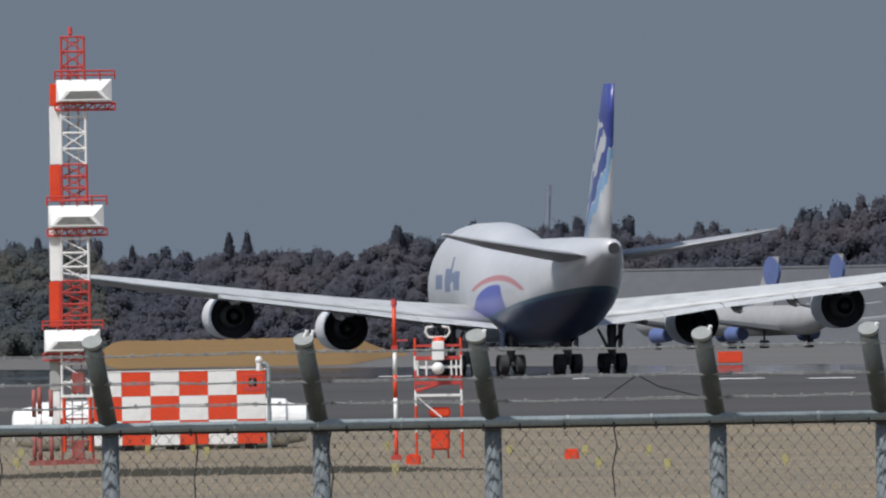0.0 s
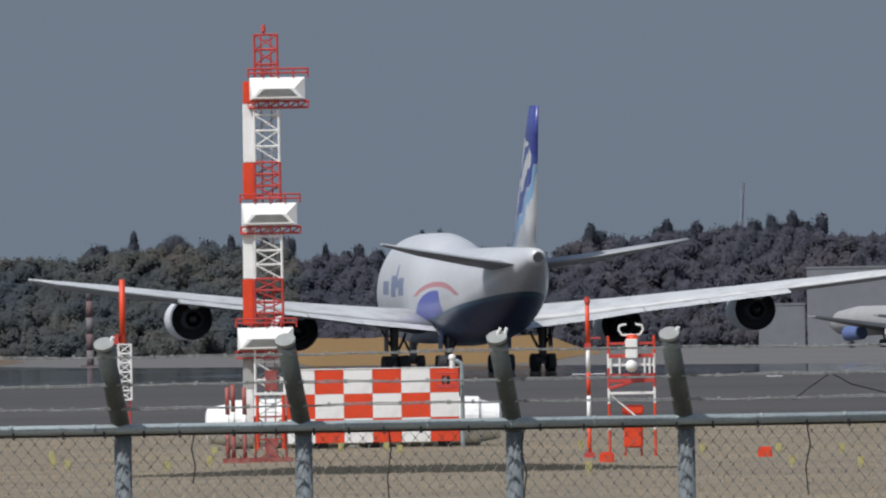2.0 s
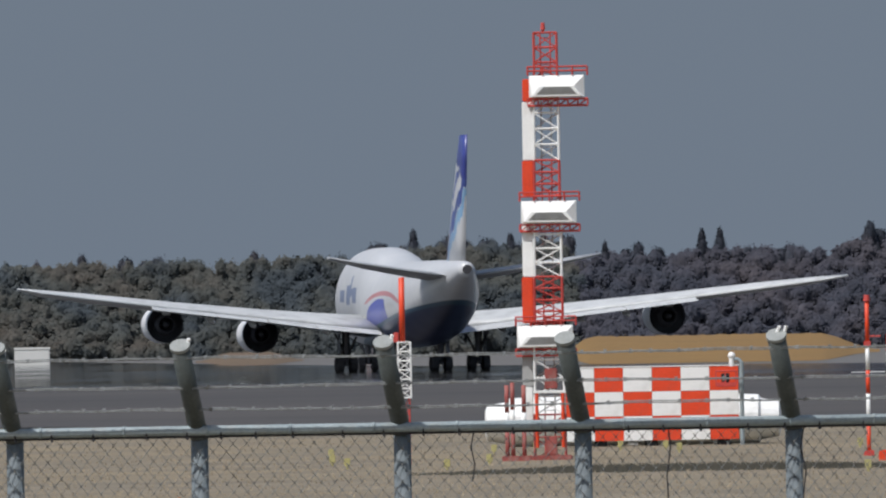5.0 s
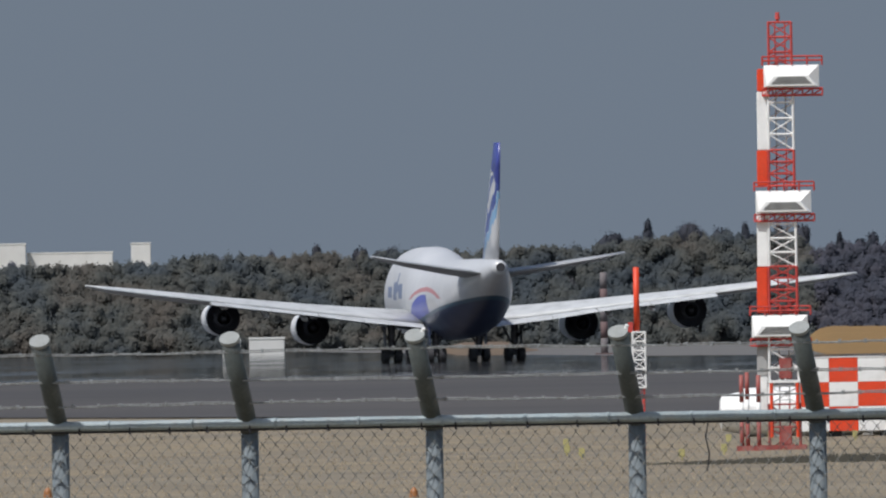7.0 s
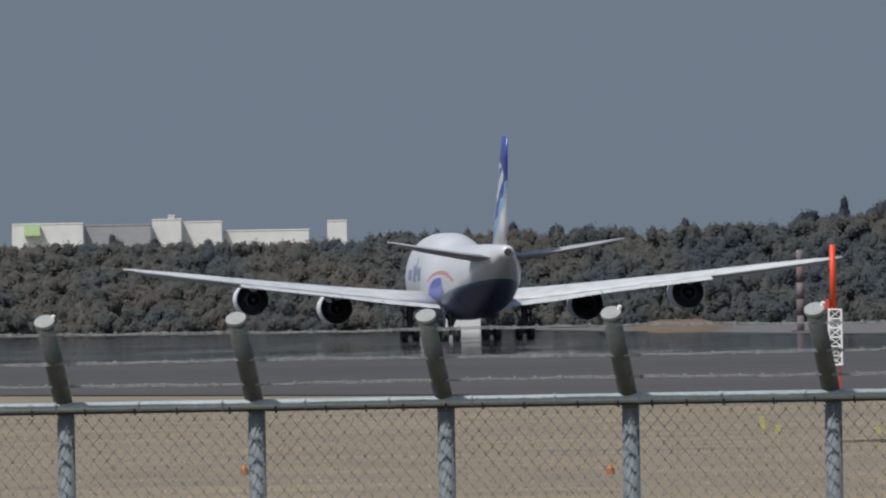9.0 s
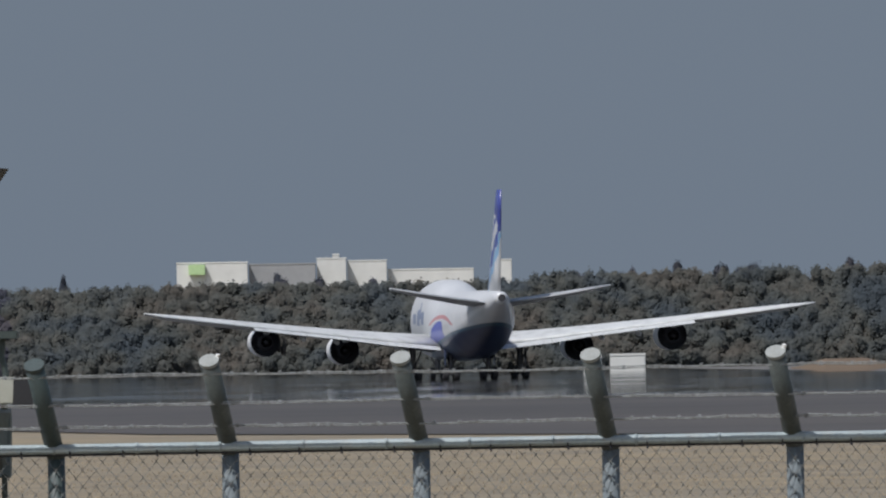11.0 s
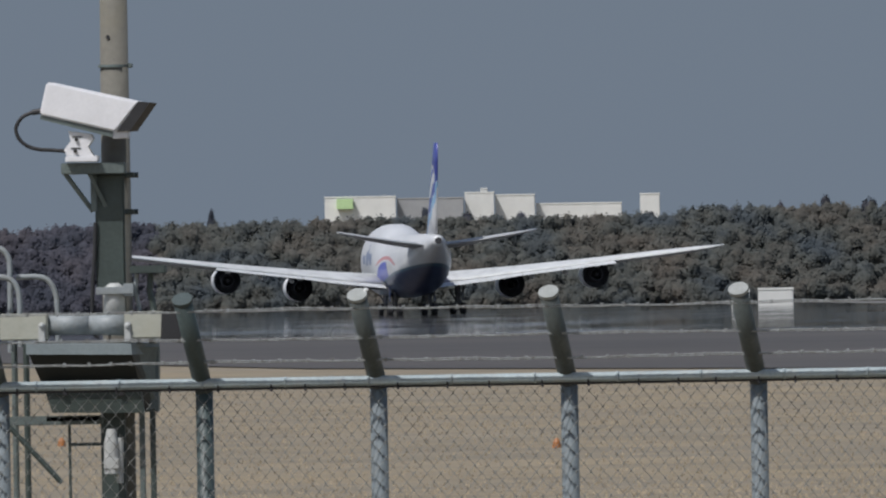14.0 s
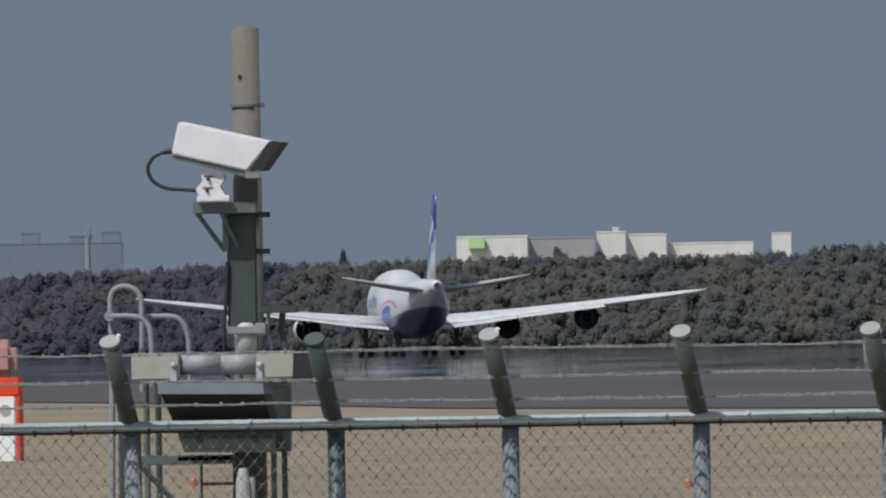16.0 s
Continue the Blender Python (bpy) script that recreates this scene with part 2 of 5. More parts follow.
def build_field():
    # far grass with the haze over it put into a duller colour
    turf = material("haze_dulled_turf", (0.115, 0.112, 0.108), 0.95, 0, 0.2, 0.02, 0.3, 0.2, (0.15, 0.13, 0.11), 0.6)
    sheet("field", lambda h: runway_far(h) - 8, lambda h: 3400, turf, 0.03, "turf between runway and trees, dulled to grey-brown by haze", "field", -9000, 9000)


def build_sky():
    bm = B()
    lower = [bm.verts.new((4800 * math.sin(a), 4800 * math.cos(a), -20)) for a in np.linspace(-0.5, 0.5, 41)]
    upper = [bm.verts.new((v.co.x, v.co.y, 600)) for v in lower]
    for i in range(40):
        bm.faces.new((lower[i], lower[i + 1], upper[i + 1], upper[i]))
    tagged(part("backdrop", bm, SKY_GLOW), "plain hazy slate-blue sky above the trees", "sky", kind="structure")


# ---- perimeter fence ----
FENCE_D = 98.0
POSTS = (-2880, -2530, -2159, -1796, -1486, -1147, -811, -484, -125, 195, 568, 872, 1270, 1564, 1900)   # bearings at the rail
RAIL_V = 770.0


def build_fence():
    fence = tagged(new("perimeter_fence"), "chain-link perimeter fence on steel posts with leaning arms and barbed wire", "fence")
    fence.location = spot(-480, RAIL_V, FENCE_D)
    o = fence.location
    rail_z, ground = o.z, 0.6
    xs = [spot(u, 441 + (750 - 441), FENCE_D).x for u in POSTS]
    top = 0.372
    lean_x, lean_y = -0.068, -0.33
    arm_bm = B()
    tube(arm_bm, (0, 0.004, -0.03), (lean_x, lean_y, top), 0.041, n=20)
    arm = mesh_of("arm", arm_bm, POST_GREEN, True)
    cap_bm = B()
    way = Vector((lean_x, lean_y, top + 0.06)).normalized()
    tip = Vector((lean_x, lean_y, top))
    tube(cap_bm, tip - way * 0.004, tip + way * 0.012, 0.0455, n=24)
    cap = mesh_of("cap", cap_bm, CAP)
    post_bm = B()
    tube(post_bm, (0, 0, ground - rail_z), (0, 0, -0.02), 0.039, n=18)
    post = mesh_of("post", post_bm, POST_GALV, True)
    clip_bm = B()
    tube(clip_bm, (0.022, -0.318, 0.385), (0.03, -0.325, 0.41), 0.009, n=10)
    clip = mesh_of("clip", clip_bm, WHITE)
    clip_bm = B()
    for k in (0, 1):
        tube(clip_bm, (0.024 - 0.034 * k, -0.318, 0.385), (0.034 - 0.028 * k, -0.325, 0.42), 0.008, n=8)
    pair_clip = mesh_of("clip", clip_bm, WHITE)
    rnd = random.Random(4)
    for i, x in enumerate(xs):
        dark = POSTS[i] == -1796
        p = new("post", post)
        a = new("arm", arm)
        c = new("cap", cap)
        if dark:
            for ob, name in ((p, "post"), (a, "arm"), (c, "cap")):
                ob.data = ob.data.copy()
                ob.data.materials[0] = POST_DARK
            tagged(p, "dark green painted post")
        for ob in (p, a, c):
            ob.parent = fence
            ob.location = (x - o.x, 0.0, rnd.uniform(-0.006, 0.006))
        if rnd.random() < 0.6 and not dark:
            k = new("clip", pair_clip if abs(POSTS[i] - 545) < 60 else clip)
            k.parent = fence
            k.location = (x - o.x + lean_x + 0.01, 0, 0)
            tagged(k, "white insulator clips on the arm tip")
    x0, x1 = xs[0] - o.x - 1, xs[-1] - o.x + 1
    bm = B()
    tube(bm, (x0, -0.064, 0), (x1, -0.064, 0), 0.022, n=14)
    for k in range(int((x1 - x0) / 0.37)):
        tube(bm, (x0 + 0.37 * k, -0.064, 0), (x0 + 0.37 * k + 0.012, -0.064, 0), 0.0245, n=12)
    part("top_rail", bm, GALV, fence, "galvanised tubular top rail", True)
    # shadow line below the rail, put in as a dark tube
    bm = B()
    tube(bm, (x0, -0.056, -0.027), (x1, -0.056, -0.027), 0.005, n=6)
    part("rail_shadow_line", bm, DARK, fence, "dark tube standing for the shadow line under the rail")
    tie_bm = B()
    tube(tie_bm, (-0.004, -0.076, -0.024), (0.004, -0.076, -0.04), 0.0055, n=6)
    tube(tie_bm, (0, -0.088, -0.01), (0, -0.076, -0.026), 0.004, n=6)
    tie = mesh_of("tie", tie_bm, DARK)
    x = x0 + 0.1
    while x < x1:
        k = new("tie", tie)
        k.parent, k.location = fence, (x, 0, 0)
        x += rnd.uniform(0.15, 0.24)
    for f in (0.265, 0.54, 0.88):
        bm = B()
        for strand in (0, 1):
            pts, n = [], 150
            for k in range(n + 1):
                x = x0 + (x1 - x0) * k / n
                sag = 0.003 * math.sin(x * 2.3 + f * 9) + 0.002 * math.sin(x * 17) + strand * 0.008 * (0.7 + 0.3 * math.sin(x * 5.9 + f * 7))
                pts.append((x, lean_y * f - 0.045, top * f + sag - 0.01))
            for a, b in zip(pts, pts[1:]):
                tube(bm, a, b, 0.0028, n=5, caps=False)
        for k in range(int((x1 - x0) / 0.11)):
            x = x0 + 0.11 * k + rnd.uniform(-0.02, 0.02)
            c = Vector((x, lean_y * f - 0.045, top * f + 0.003 * math.sin(x * 2.3 + f * 9) - 0.007))
            tube(bm, c - Vector((0.006, 0, 0.008)), c + Vector((0.006, 0, 0.011)), 0.0032, n=4)
            tube(bm, c - Vector((-0.006, 0, 0.008)), c + Vector((-0.006, 0, 0.011)), 0.0032, n=4)
        part("barbed_wire", bm, BARB, fence, "twisted barbed wire strand")
    # a sagging dark cable first, then four dry vine stems
    for pts in (((1062, 712), (1090, 690), (1128, 664), (1165, 684), (1238, 702)), ((2, 770), (-3, 800), (4, 830), (0, 860)), ((346, 765), (350, 800), (344, 850), (347, 900)), ((586, 762), (580, 800), (590, 840), (584, 900)), ((1085, 752), (1092, 790), (1084, 830), (1089, 880))):
        bm = B()
        line = [spot(u, v, FENCE_D - 0.1) - o for u, v in pts]
        bent(bm, line, 0.0035, 5)
        part("loose_strand", bm, DARK, fence, "dark loose strand caught on the wire")
    # woven mesh, one panel between each pair of posts
    pitch, wide = 0.0358, 0.0301
    for xa, xb in zip(xs, xs[1:]):
        verts, faces = [], []
        n = 2 * max(1, round((xb - xa) / wide / 2))
        step = (xb - xa) / n
        depth = 2 * int((rail_z - ground) / pitch)
        for k in range(n):
            cx = xa - o.x + (k + 0.5) * step
            base = len(verts)
            for j in range(depth + 1):
                # thick where two wires hook round each other, thin between
                side = 0 if j % 2 else 1 if (j // 2 + k) % 2 else -1
                r = 0.0012 if j % 2 else 0.0025
                p = (cx + side * step * 0.53, -0.047 + 0.004 * side, -0.024 - j * pitch / 2)
                for dx, dy in ((-r, 0), (0, -r), (r, 0), (0, r)):
                    verts.append((p[0] + dx, p[1] + dy, p[2]))
            for j in range(depth):
                for q in range(4):
                    a, b = base + 4 * j + q, base + 4 * j + (q + 1) % 4
                    faces.append((a, b, b + 4, a + 4))
        me = bpy.data.meshes.new("mesh_panel")
        me.from_pydata(verts, [], faces)
        me.materials.append(WIRE)
        ob = new("mesh_panel", me)
        ob.parent = fence
        tagged(ob, "woven wire diamond mesh", kind="stuff")


# ---- aircraft ----
def build_aircraft():
    plane = tagged(new("cargo_airliner"), "white four-engined cargo airliner with blue tail rolling on the runway", "aeroplane")
    Y = lambda s: 36.0 - s
    secs = [(0, 0.05, 4.6, 4.7), (0.6, 0.8, 3.9, 5.6), (1.6, 1.45, 3.3, 6.5), (3, 2.05, 2.9, 7.6), (5, 2.6, 2.5, 8.9), (7, 2.95, 2.3, 9.7), (10, 3.2, 2.15, 10.15),
            (14, 3.25, 2.1, 10.3), (24, 3.25, 2.1, 10.3), (28, 3.25, 2.0, 10.0), (31, 3.25, 1.9, 9.5), (34, 3.25, 1.9, 9.15), (40, 3.25, 1.9, 9.05),
            (50, 3.25, 2.1, 9.05), (54, 3.22, 2.45, 9.05), (58, 3.0, 3.15, 9.05), (62, 2.6, 4.0, 9.03), (66, 2.05, 5.0, 9.0), (69, 1.6, 5.85, 8.98), (72, 1.1, 6.8, 8.93),
            (74, 0.72, 7.45, 8.85), (74.9, 0.5, 7.75, 8.7)]
    fine = []
    keys = np.array(secs)
    for s in np.linspace(0, 74.9, 90):
        fine.append((s, *(float(np.interp(s, keys[:, 0], keys[:, k])) for k in (1, 2, 3))))
    loops = []
    for s, w, zb, zt in fine:
        zc = zb + 0.48 * (zt - zb)
        loop = []
        for k in range(48):
            a = k * math.tau / 48
            c, q = math.cos(a), math.sin(a)
            loop.append((w * math.copysign(abs(c) ** 0.92, c), Y(s + 4.5 * max(0.0, 1 - s / 50)), zc + ((zt - zc) if q > 0 else (zc - zb)) * q))
        loops.append(loop)
    body = part("fuselage", rings(B(), loops), fuselage_paint(), plane, "white fuselage with dark blue rear belly", True)
    # solid plug, coloured as the dark inside of an open pipe
    bm = B()
    bmesh.ops.create_cone(bm, cap_ends=True, segments=20, radius1=0.38, radius2=0.38, depth=0.3, matrix=Matrix.Translation((0, Y(74.95), 8.22)) @ Matrix.Rotation(math.pi / 2, 4, "X"))
    part("exhaust", bm, TYRE, body, "dark auxiliary exhaust")

    def wing_loop(x, z, le, te, thick, twist=0.0, sign=1):
        c = te - le
        pts = []
        for f, up in ((0, 0.0), (0.02, 0.3), (0.1, 0.75), (0.3, 1.0), (0.55, 0.8), (0.8, 0.4), (1.0, 0.03), (0.8, -0.35), (0.55, -0.75), (0.3, -0.95), (0.1, -0.7), (0.02, -0.3)):
            pts.append((sign * x, Y(le + f * c), z + thick * up + twist * (0.5 - f)))
        return pts

    for sign in (-1, 1):
        stations = [(2.6, 3.65, 23.5, 40.5, 0.95, 0.55), (7, 4.1, 28.2, 40.9, 0.75, 0.5), (12, 4.65, 32.3, 41.6, 0.58, 0.4), (20, 5.5, 38.9, 45.3, 0.48, 0.25), (28, 6.4, 45.5, 49.6, 0.42, 0.12),
                    (32, 6.88, 49.0, 52.0, 0.3, 0.05), (34.2, 7.25, 52.6, 54.2, 0.09, 0.0)]
        loops = [wing_loop(x, z, le, te, th, tw, sign) for x, z, le, te, th, tw in stations]
        wing = part("wing", rings(B(), loops), WING_GREY, plane, "pale grey swept wing", True)
        # flaps set for take-off
        for (xa, xb) in ((3.0, 8.4), (8.45, 12.4), (12.5, 16.9), (16.95, 22.5)):
            bm = B()
            fl = []
            for x in (xa, xb):
                z = float(np.interp(x, [s[0] for s in stations], [s[1] for s in stations]))
                te = float(np.interp(x, [s[0] for s in stations], [s[3] for s in stations]))
                tw = float(np.interp(x, [s[0] for s in stations], [s[5] for s in stations]))
                ch = 2.6 if x < 12 else 1.9
                z -= tw * 0.5
                drop = ch * 0.15
                fl.append([(sign * x, Y(te - 1.2), z + 0.12), (sign * x, Y(te + ch * 0.4), z + 0.02 - drop * 0.3), (sign * x, Y(te + ch), z - drop), (sign * x, Y(te + ch * 0.4), z - drop * 0.3 - 0.22), (sign * x, Y(te - 0.4), z - 0.2)])
            part("flap", rings(bm, fl), WING_GREY, wing, "lowered trailing-edge flap")
        for x in (7.3, 13.6, 17.2):
            z = float(np.interp(x, [s[0] for s in stations], [s[1] for s in stations]))
            te = float(np.interp(x, [s[0] for s in stations], [s[3] for s in stations]))
            loops = []
            for f, r in ((0, 0.05), (0.12, 0.28), (0.4, 0.38), (0.75, 0.28), (1, 0.06)):
                yy, zz = Y(te - 3.0 + 4.6 * f), z - 0.4 - 0.5 * f
                k = 1.0
                loops.append([(sign * x + k * r * 0.75 * math.cos(a), yy, zz + k * r * math.sin(a)) for a in np.linspace(0, math.tau, 12, endpoint=False)])
            part("flap_fairing", rings(B(), loops), WING_GREY, wing, "pale canoe-shaped flap fairing", True)
        for x, z, s0 in ((12.05, 3.25, 29.0), (20.85, 4.2, 36.6)):
            eng = new("engine")
            eng.parent = plane
            eng.location = (sign * x, Y(s0), z)
            prof = [(0, 1.28), (-0.15, 1.4), (-0.6, 1.48), (-1.6, 1.53), (-3.0, 1.54), (-4.4, 1.52), (-5.2, 1.5)]
            loops = [[(r * math.cos(a), yy, r * math.sin(a)) for a in np.linspace(0, math.tau, 40, endpoint=False)] for yy, r in prof]
            part("cowl", rings(B(), loops, False), AIR_WHITE, eng, "white engine cowl", True)
            inner = [[(r * math.cos(a), yy, r * math.sin(a)) for a in np.linspace(0, math.tau, 40, endpoint=False)] for yy, r in ((-5.21, 1.505), (-5.22, 1.49), (-3.5, 1.44), (-0.3, 1.25), (0, 1.28))]
            part("duct_lining", rings(B(), inner, False), NOZZLE, eng, "dark duct lining", True)
            loops = [[(r * math.cos(a), yy, r * math.sin(a)) for a in np.linspace(0, math.tau, 32, endpoint=False)] for yy, r in ((-1.5, 1.1), (-4.2, 0.95), (-6.1, 0.68), (-6.12, 0.6), (-5.0, 0.62))]
            part("core_nozzle", rings(B(), loops), NOZZLE, eng, "dark core nozzle", True)
            bm = B()
            tube(bm, (0, -5.0, 0), (0, -7.0, 0), 0.42, 0.06, 20)
            part("exhaust_plug", bm, NOZZLE, eng, smooth=True)
            # dark disc across the duct, standing for its unlit depth
            bm = B()
            tube(bm, (0, -4.2, 0), (0, -4.35, 0), 1.45, n=36)
            part("fan_duct", bm, NOZZLE, eng)
            bm = B()
            loops = []
            for yy, zl, zh, w in ((-0.9, 1.4, 1.7, 0.12), (-3.5, 1.2, 1.75, 0.28), (-6.5, 0.75, 1.45, 0.26), (-8.5, 0.9, 1.2, 0.1)):
                loops.append([(-w, yy, zl), (w, yy, zl), (w, yy, zh), (-w, yy, zh)])
            part("pylon", rings(bm, loops), WING_GREY, eng, "grey engine pylon")
        loops = [wing_loop(x, z, le, te, th, tw, sign) for x, z, le, te, th, tw in ((0.8, 7.6, 61.5, 71.0, 0.42, -0.12), (4, 8.05, 64.9, 72.1, 0.36, -0.1), (8, 8.7, 69.0, 73.4, 0.28, -0.06), (11.1, 9.3, 72.3, 74.6, 0.12, 0.0))]
        part("stabiliser", rings(B(), loops), TAIL_GREY, plane, "grey swept tailplane", True)
    fin = []
    for z, le, te, th in ((8.4, 62.5, 73.6, 0.48), (11, 64.9, 74.3, 0.4), (14, 67.4, 75.1, 0.32), (17, 70.0, 75.9, 0.24), (19.1, 72.0, 76.4, 0.17)):
        c = te - le
        fin.append([(th * w, Y(le + f * c), z) for f, w in ((0, 0), (0.08, 0.6), (0.3, 1), (0.6, 0.8), (1, 0.06), (0.6, -0.8), (0.3, -1), (0.08, -0.6))])
    part("fin", rings(B(), fin), fin_paint(), plane, "white fin with blue tip and blue streaks", True)
    tyre_bm = B()
    for r, w in ((0.64, 0.46), (0.54, 0.56)):
        tube(tyre_bm, (-w / 2, 0, 0), (w / 2, 0, 0), r, n=24)
    tyre = mesh_of("tyre", tyre_bm, TYRE)
    hub_bm = B()
    tube(hub_bm, (-0.25, 0, 0), (0.25, 0, 0), 0.26, n=16)
    hub = mesh_of("hub", hub_bm, GEAR)
    for x, s, n in ((-5.5, 38.5, 4), (5.5, 38.5, 4), (-1.95, 41.8, 4), (1.95, 41.8, 4), (0, 9.0, 2)):
        g = new("landing_gear")
        g.parent = plane
        g.location = (x, Y(s), 0)
        bm = B()
        tube(bm, (0, 0, 0.6), (0, 0, 3.4), 0.26, 0.34, 14)
        tube(bm, (0, 0, 1.0), (-0.9 if x >= 0 else 0.9, 0.3, 2.9), 0.1, n=10)
        tube(bm, (0, -0.1, 0.8), (0, 1.5, 2.8), 0.14, n=10)
        tube(bm, (0, 0, 1.6), (0.9 if x >= 0 else -0.9, 0.2, 3.2), 0.1, n=10)
        if n == 4:
            tube(bm, (0, -0.74, 0.62), (0, 0.74, 0.62), 0.14, n=10)
        part("strut", bm, GEAR, g, "dark oleo strut")
        if n == 4:
            bm = B()
            box(bm, 0.55 if x > 0 else -0.62, 0.62 if x > 0 else -0.55, -0.9, 0.9, 1.5, 3.2, 0.02)
            part("gear_door", bm, GEAR if abs(x) > 3 else BELLY_BLUE, g, "open gear door")
        for yy in ((-0.74, 0.74) if n == 4 else (0,)):
            for xx in (-0.56, 0.56):
                w = new("wheel", tyre)
                w.parent = g
                w.location = (xx, yy, 0.62)
                k = new("hub", hub)
                k.parent = g
                k.location = (xx, yy, 0.62)
    return plane


def paint_nodes(name, base):
    m = material(name, base, 0.32, 0, 0.04, 0.25, 2.5, 0.0, (0.66, 0.66, 0.65), 0.35)
    nt = m.node_tree
    bsdf = nt.nodes["Principled BSDF"]
    sep = nt.nodes.new("ShaderNodeSeparateXYZ")
    nt.links.new([n for n in nt.nodes if n.bl_idname == "ShaderNodeTexCoord"][0].outputs["Object"], sep.inputs[0])
    return m, nt, bsdf, sep


def band(nt, a, b, c, sep, soft=0.02):
    """1 where a * y + b * z + c is above 0."""
    p, q, r = (nt.nodes.new("ShaderNodeMath") for _ in range(3))
    p.operation = q.operation = "MULTIPLY_ADD"
    p.inputs[1].default_value, p.inputs[2].default_value = a, c
    nt.links.new(sep.outputs[1], p.inputs[0])
    q.inputs[1].default_value = b
    nt.links.new(sep.outputs[2], q.inputs[0]), nt.links.new(p.outputs[0], q.inputs[2])
    r.operation = "GREATER_THAN"
    r.inputs[1].default_value = 0.0
    nt.links.new(q.outputs[0], r.inputs[0])
    return r.outputs[0]


def times(nt, *fields):
    out = fields[0]
    for f in fields[1:]:
        m = nt.nodes.new("ShaderNodeMath")
        m.operation = "MULTIPLY"
        nt.links.new(out, m.inputs[0]), nt.links.new(f, m.inputs[1])
        out = m.outputs[0]
    return out


def disc(nt, sep, y, z, ry, rz):
    """1 inside an ellipse on the side of the hull."""
    sq = []
    for k, c, r in ((1, y, ry), (2, z, rz)):
        a, b = nt.nodes.new("ShaderNodeMath"), nt.nodes.new("ShaderNodeMath")
        a.operation, b.operation = "MULTIPLY_ADD", "POWER"
        a.inputs[1].default_value, a.inputs[2].default_value = 1 / r, -c / r
        ab = nt.nodes.new("ShaderNodeMath")
        ab.operation = "ABSOLUTE"
        nt.links.new(sep.outputs[k], a.inputs[0]), nt.links.new(a.outputs[0], ab.inputs[0]), nt.links.new(ab.outputs[0], b.inputs[0])
        b.inputs[1].default_value = 2.0
        sq.append(b.outputs[0])
    s, t = nt.nodes.new("ShaderNodeMath"), nt.nodes.new("ShaderNodeMath")
    nt.links.new(sq[0], s.inputs[0]), nt.links.new(sq[1], s.inputs[1])
    t.operation = "LESS_THAN"
    t.inputs[1].default_value = 1.0
    nt.links.new(s.outputs[0], t.inputs[0])
    return t.outputs[0]


def over(nt, bsdf, field, color):
    link = bsdf.inputs["Base Color"].links[0]
    mix = nt.nodes.new("ShaderNodeMix")
    mix.data_type = "RGBA"
    nt.links.new(field, mix.inputs[0]), nt.links.new(link.from_socket, mix.inputs[6])
    mix.inputs[7].default_value = (*color, 1)
    nt.links.new(mix.outputs[2], bsdf.inputs["Base Color"])


def fuselage_paint():
    m, nt, bsdf, sep = paint_nodes("hull_paint", (0.535, 0.545, 0.56))
    inside = lambda y, z, ry, rz: disc(nt, sep, y, z, ry, rz)
    # red arc over a blue and grey emblem above the wing root
    over(nt, bsdf, times(nt, inside(-8.5, 4.7, 13.0, 1.95), band(nt, 0, 1, -5.6, sep)), (0.50, 0.22, 0.23))
    over(nt, bsdf, times(nt, inside(-8.5, 4.6, 12.6, 1.66), band(nt, 0, 1, -4.4, sep)), (0.535, 0.545, 0.56))
    over(nt, bsdf, times(nt, inside(-7.5, 3.4, 11.0, 2.6), band(nt, 1, -1.2, 17.0, sep)), (0.10, 0.12, 0.42))
    over(nt, bsdf, times(nt, inside(-13.5, 3.4, 6.5, 2.3), band(nt, -1, 1.2, -17.1, sep)), (0.5, 0.5, 0.5))
    # dark belly, rising towards the tail, with a lighter teal line
    over(nt, bsdf, band(nt, -0.065, -1, 3.65, sep), (0.06, 0.12, 0.17))
    over(nt, bsdf, band(nt, -0.065, -1, 3.35, sep), (0.03, 0.042, 0.10))
    # large grey-blue lettering blocks, not readable
    for y0, y1, z0, z1 in ((8.5, 11.2, 5.7, 7.0), (12.7, 15.2, 5.6, 7.2), (16.4, 19.5, 5.8, 6.8), (12.0, 12.9, 6.2, 8.0), (8.5, 14.5, 6.3, 6.9)):
        over(nt, bsdf, times(nt, band(nt, 1, 0, -y0, sep), band(nt, -1, 0, y1, sep), band(nt, 0, 1, -z0, sep), band(nt, 0, -1, z1, sep)), (0.20, 0.24, 0.35))
    return m


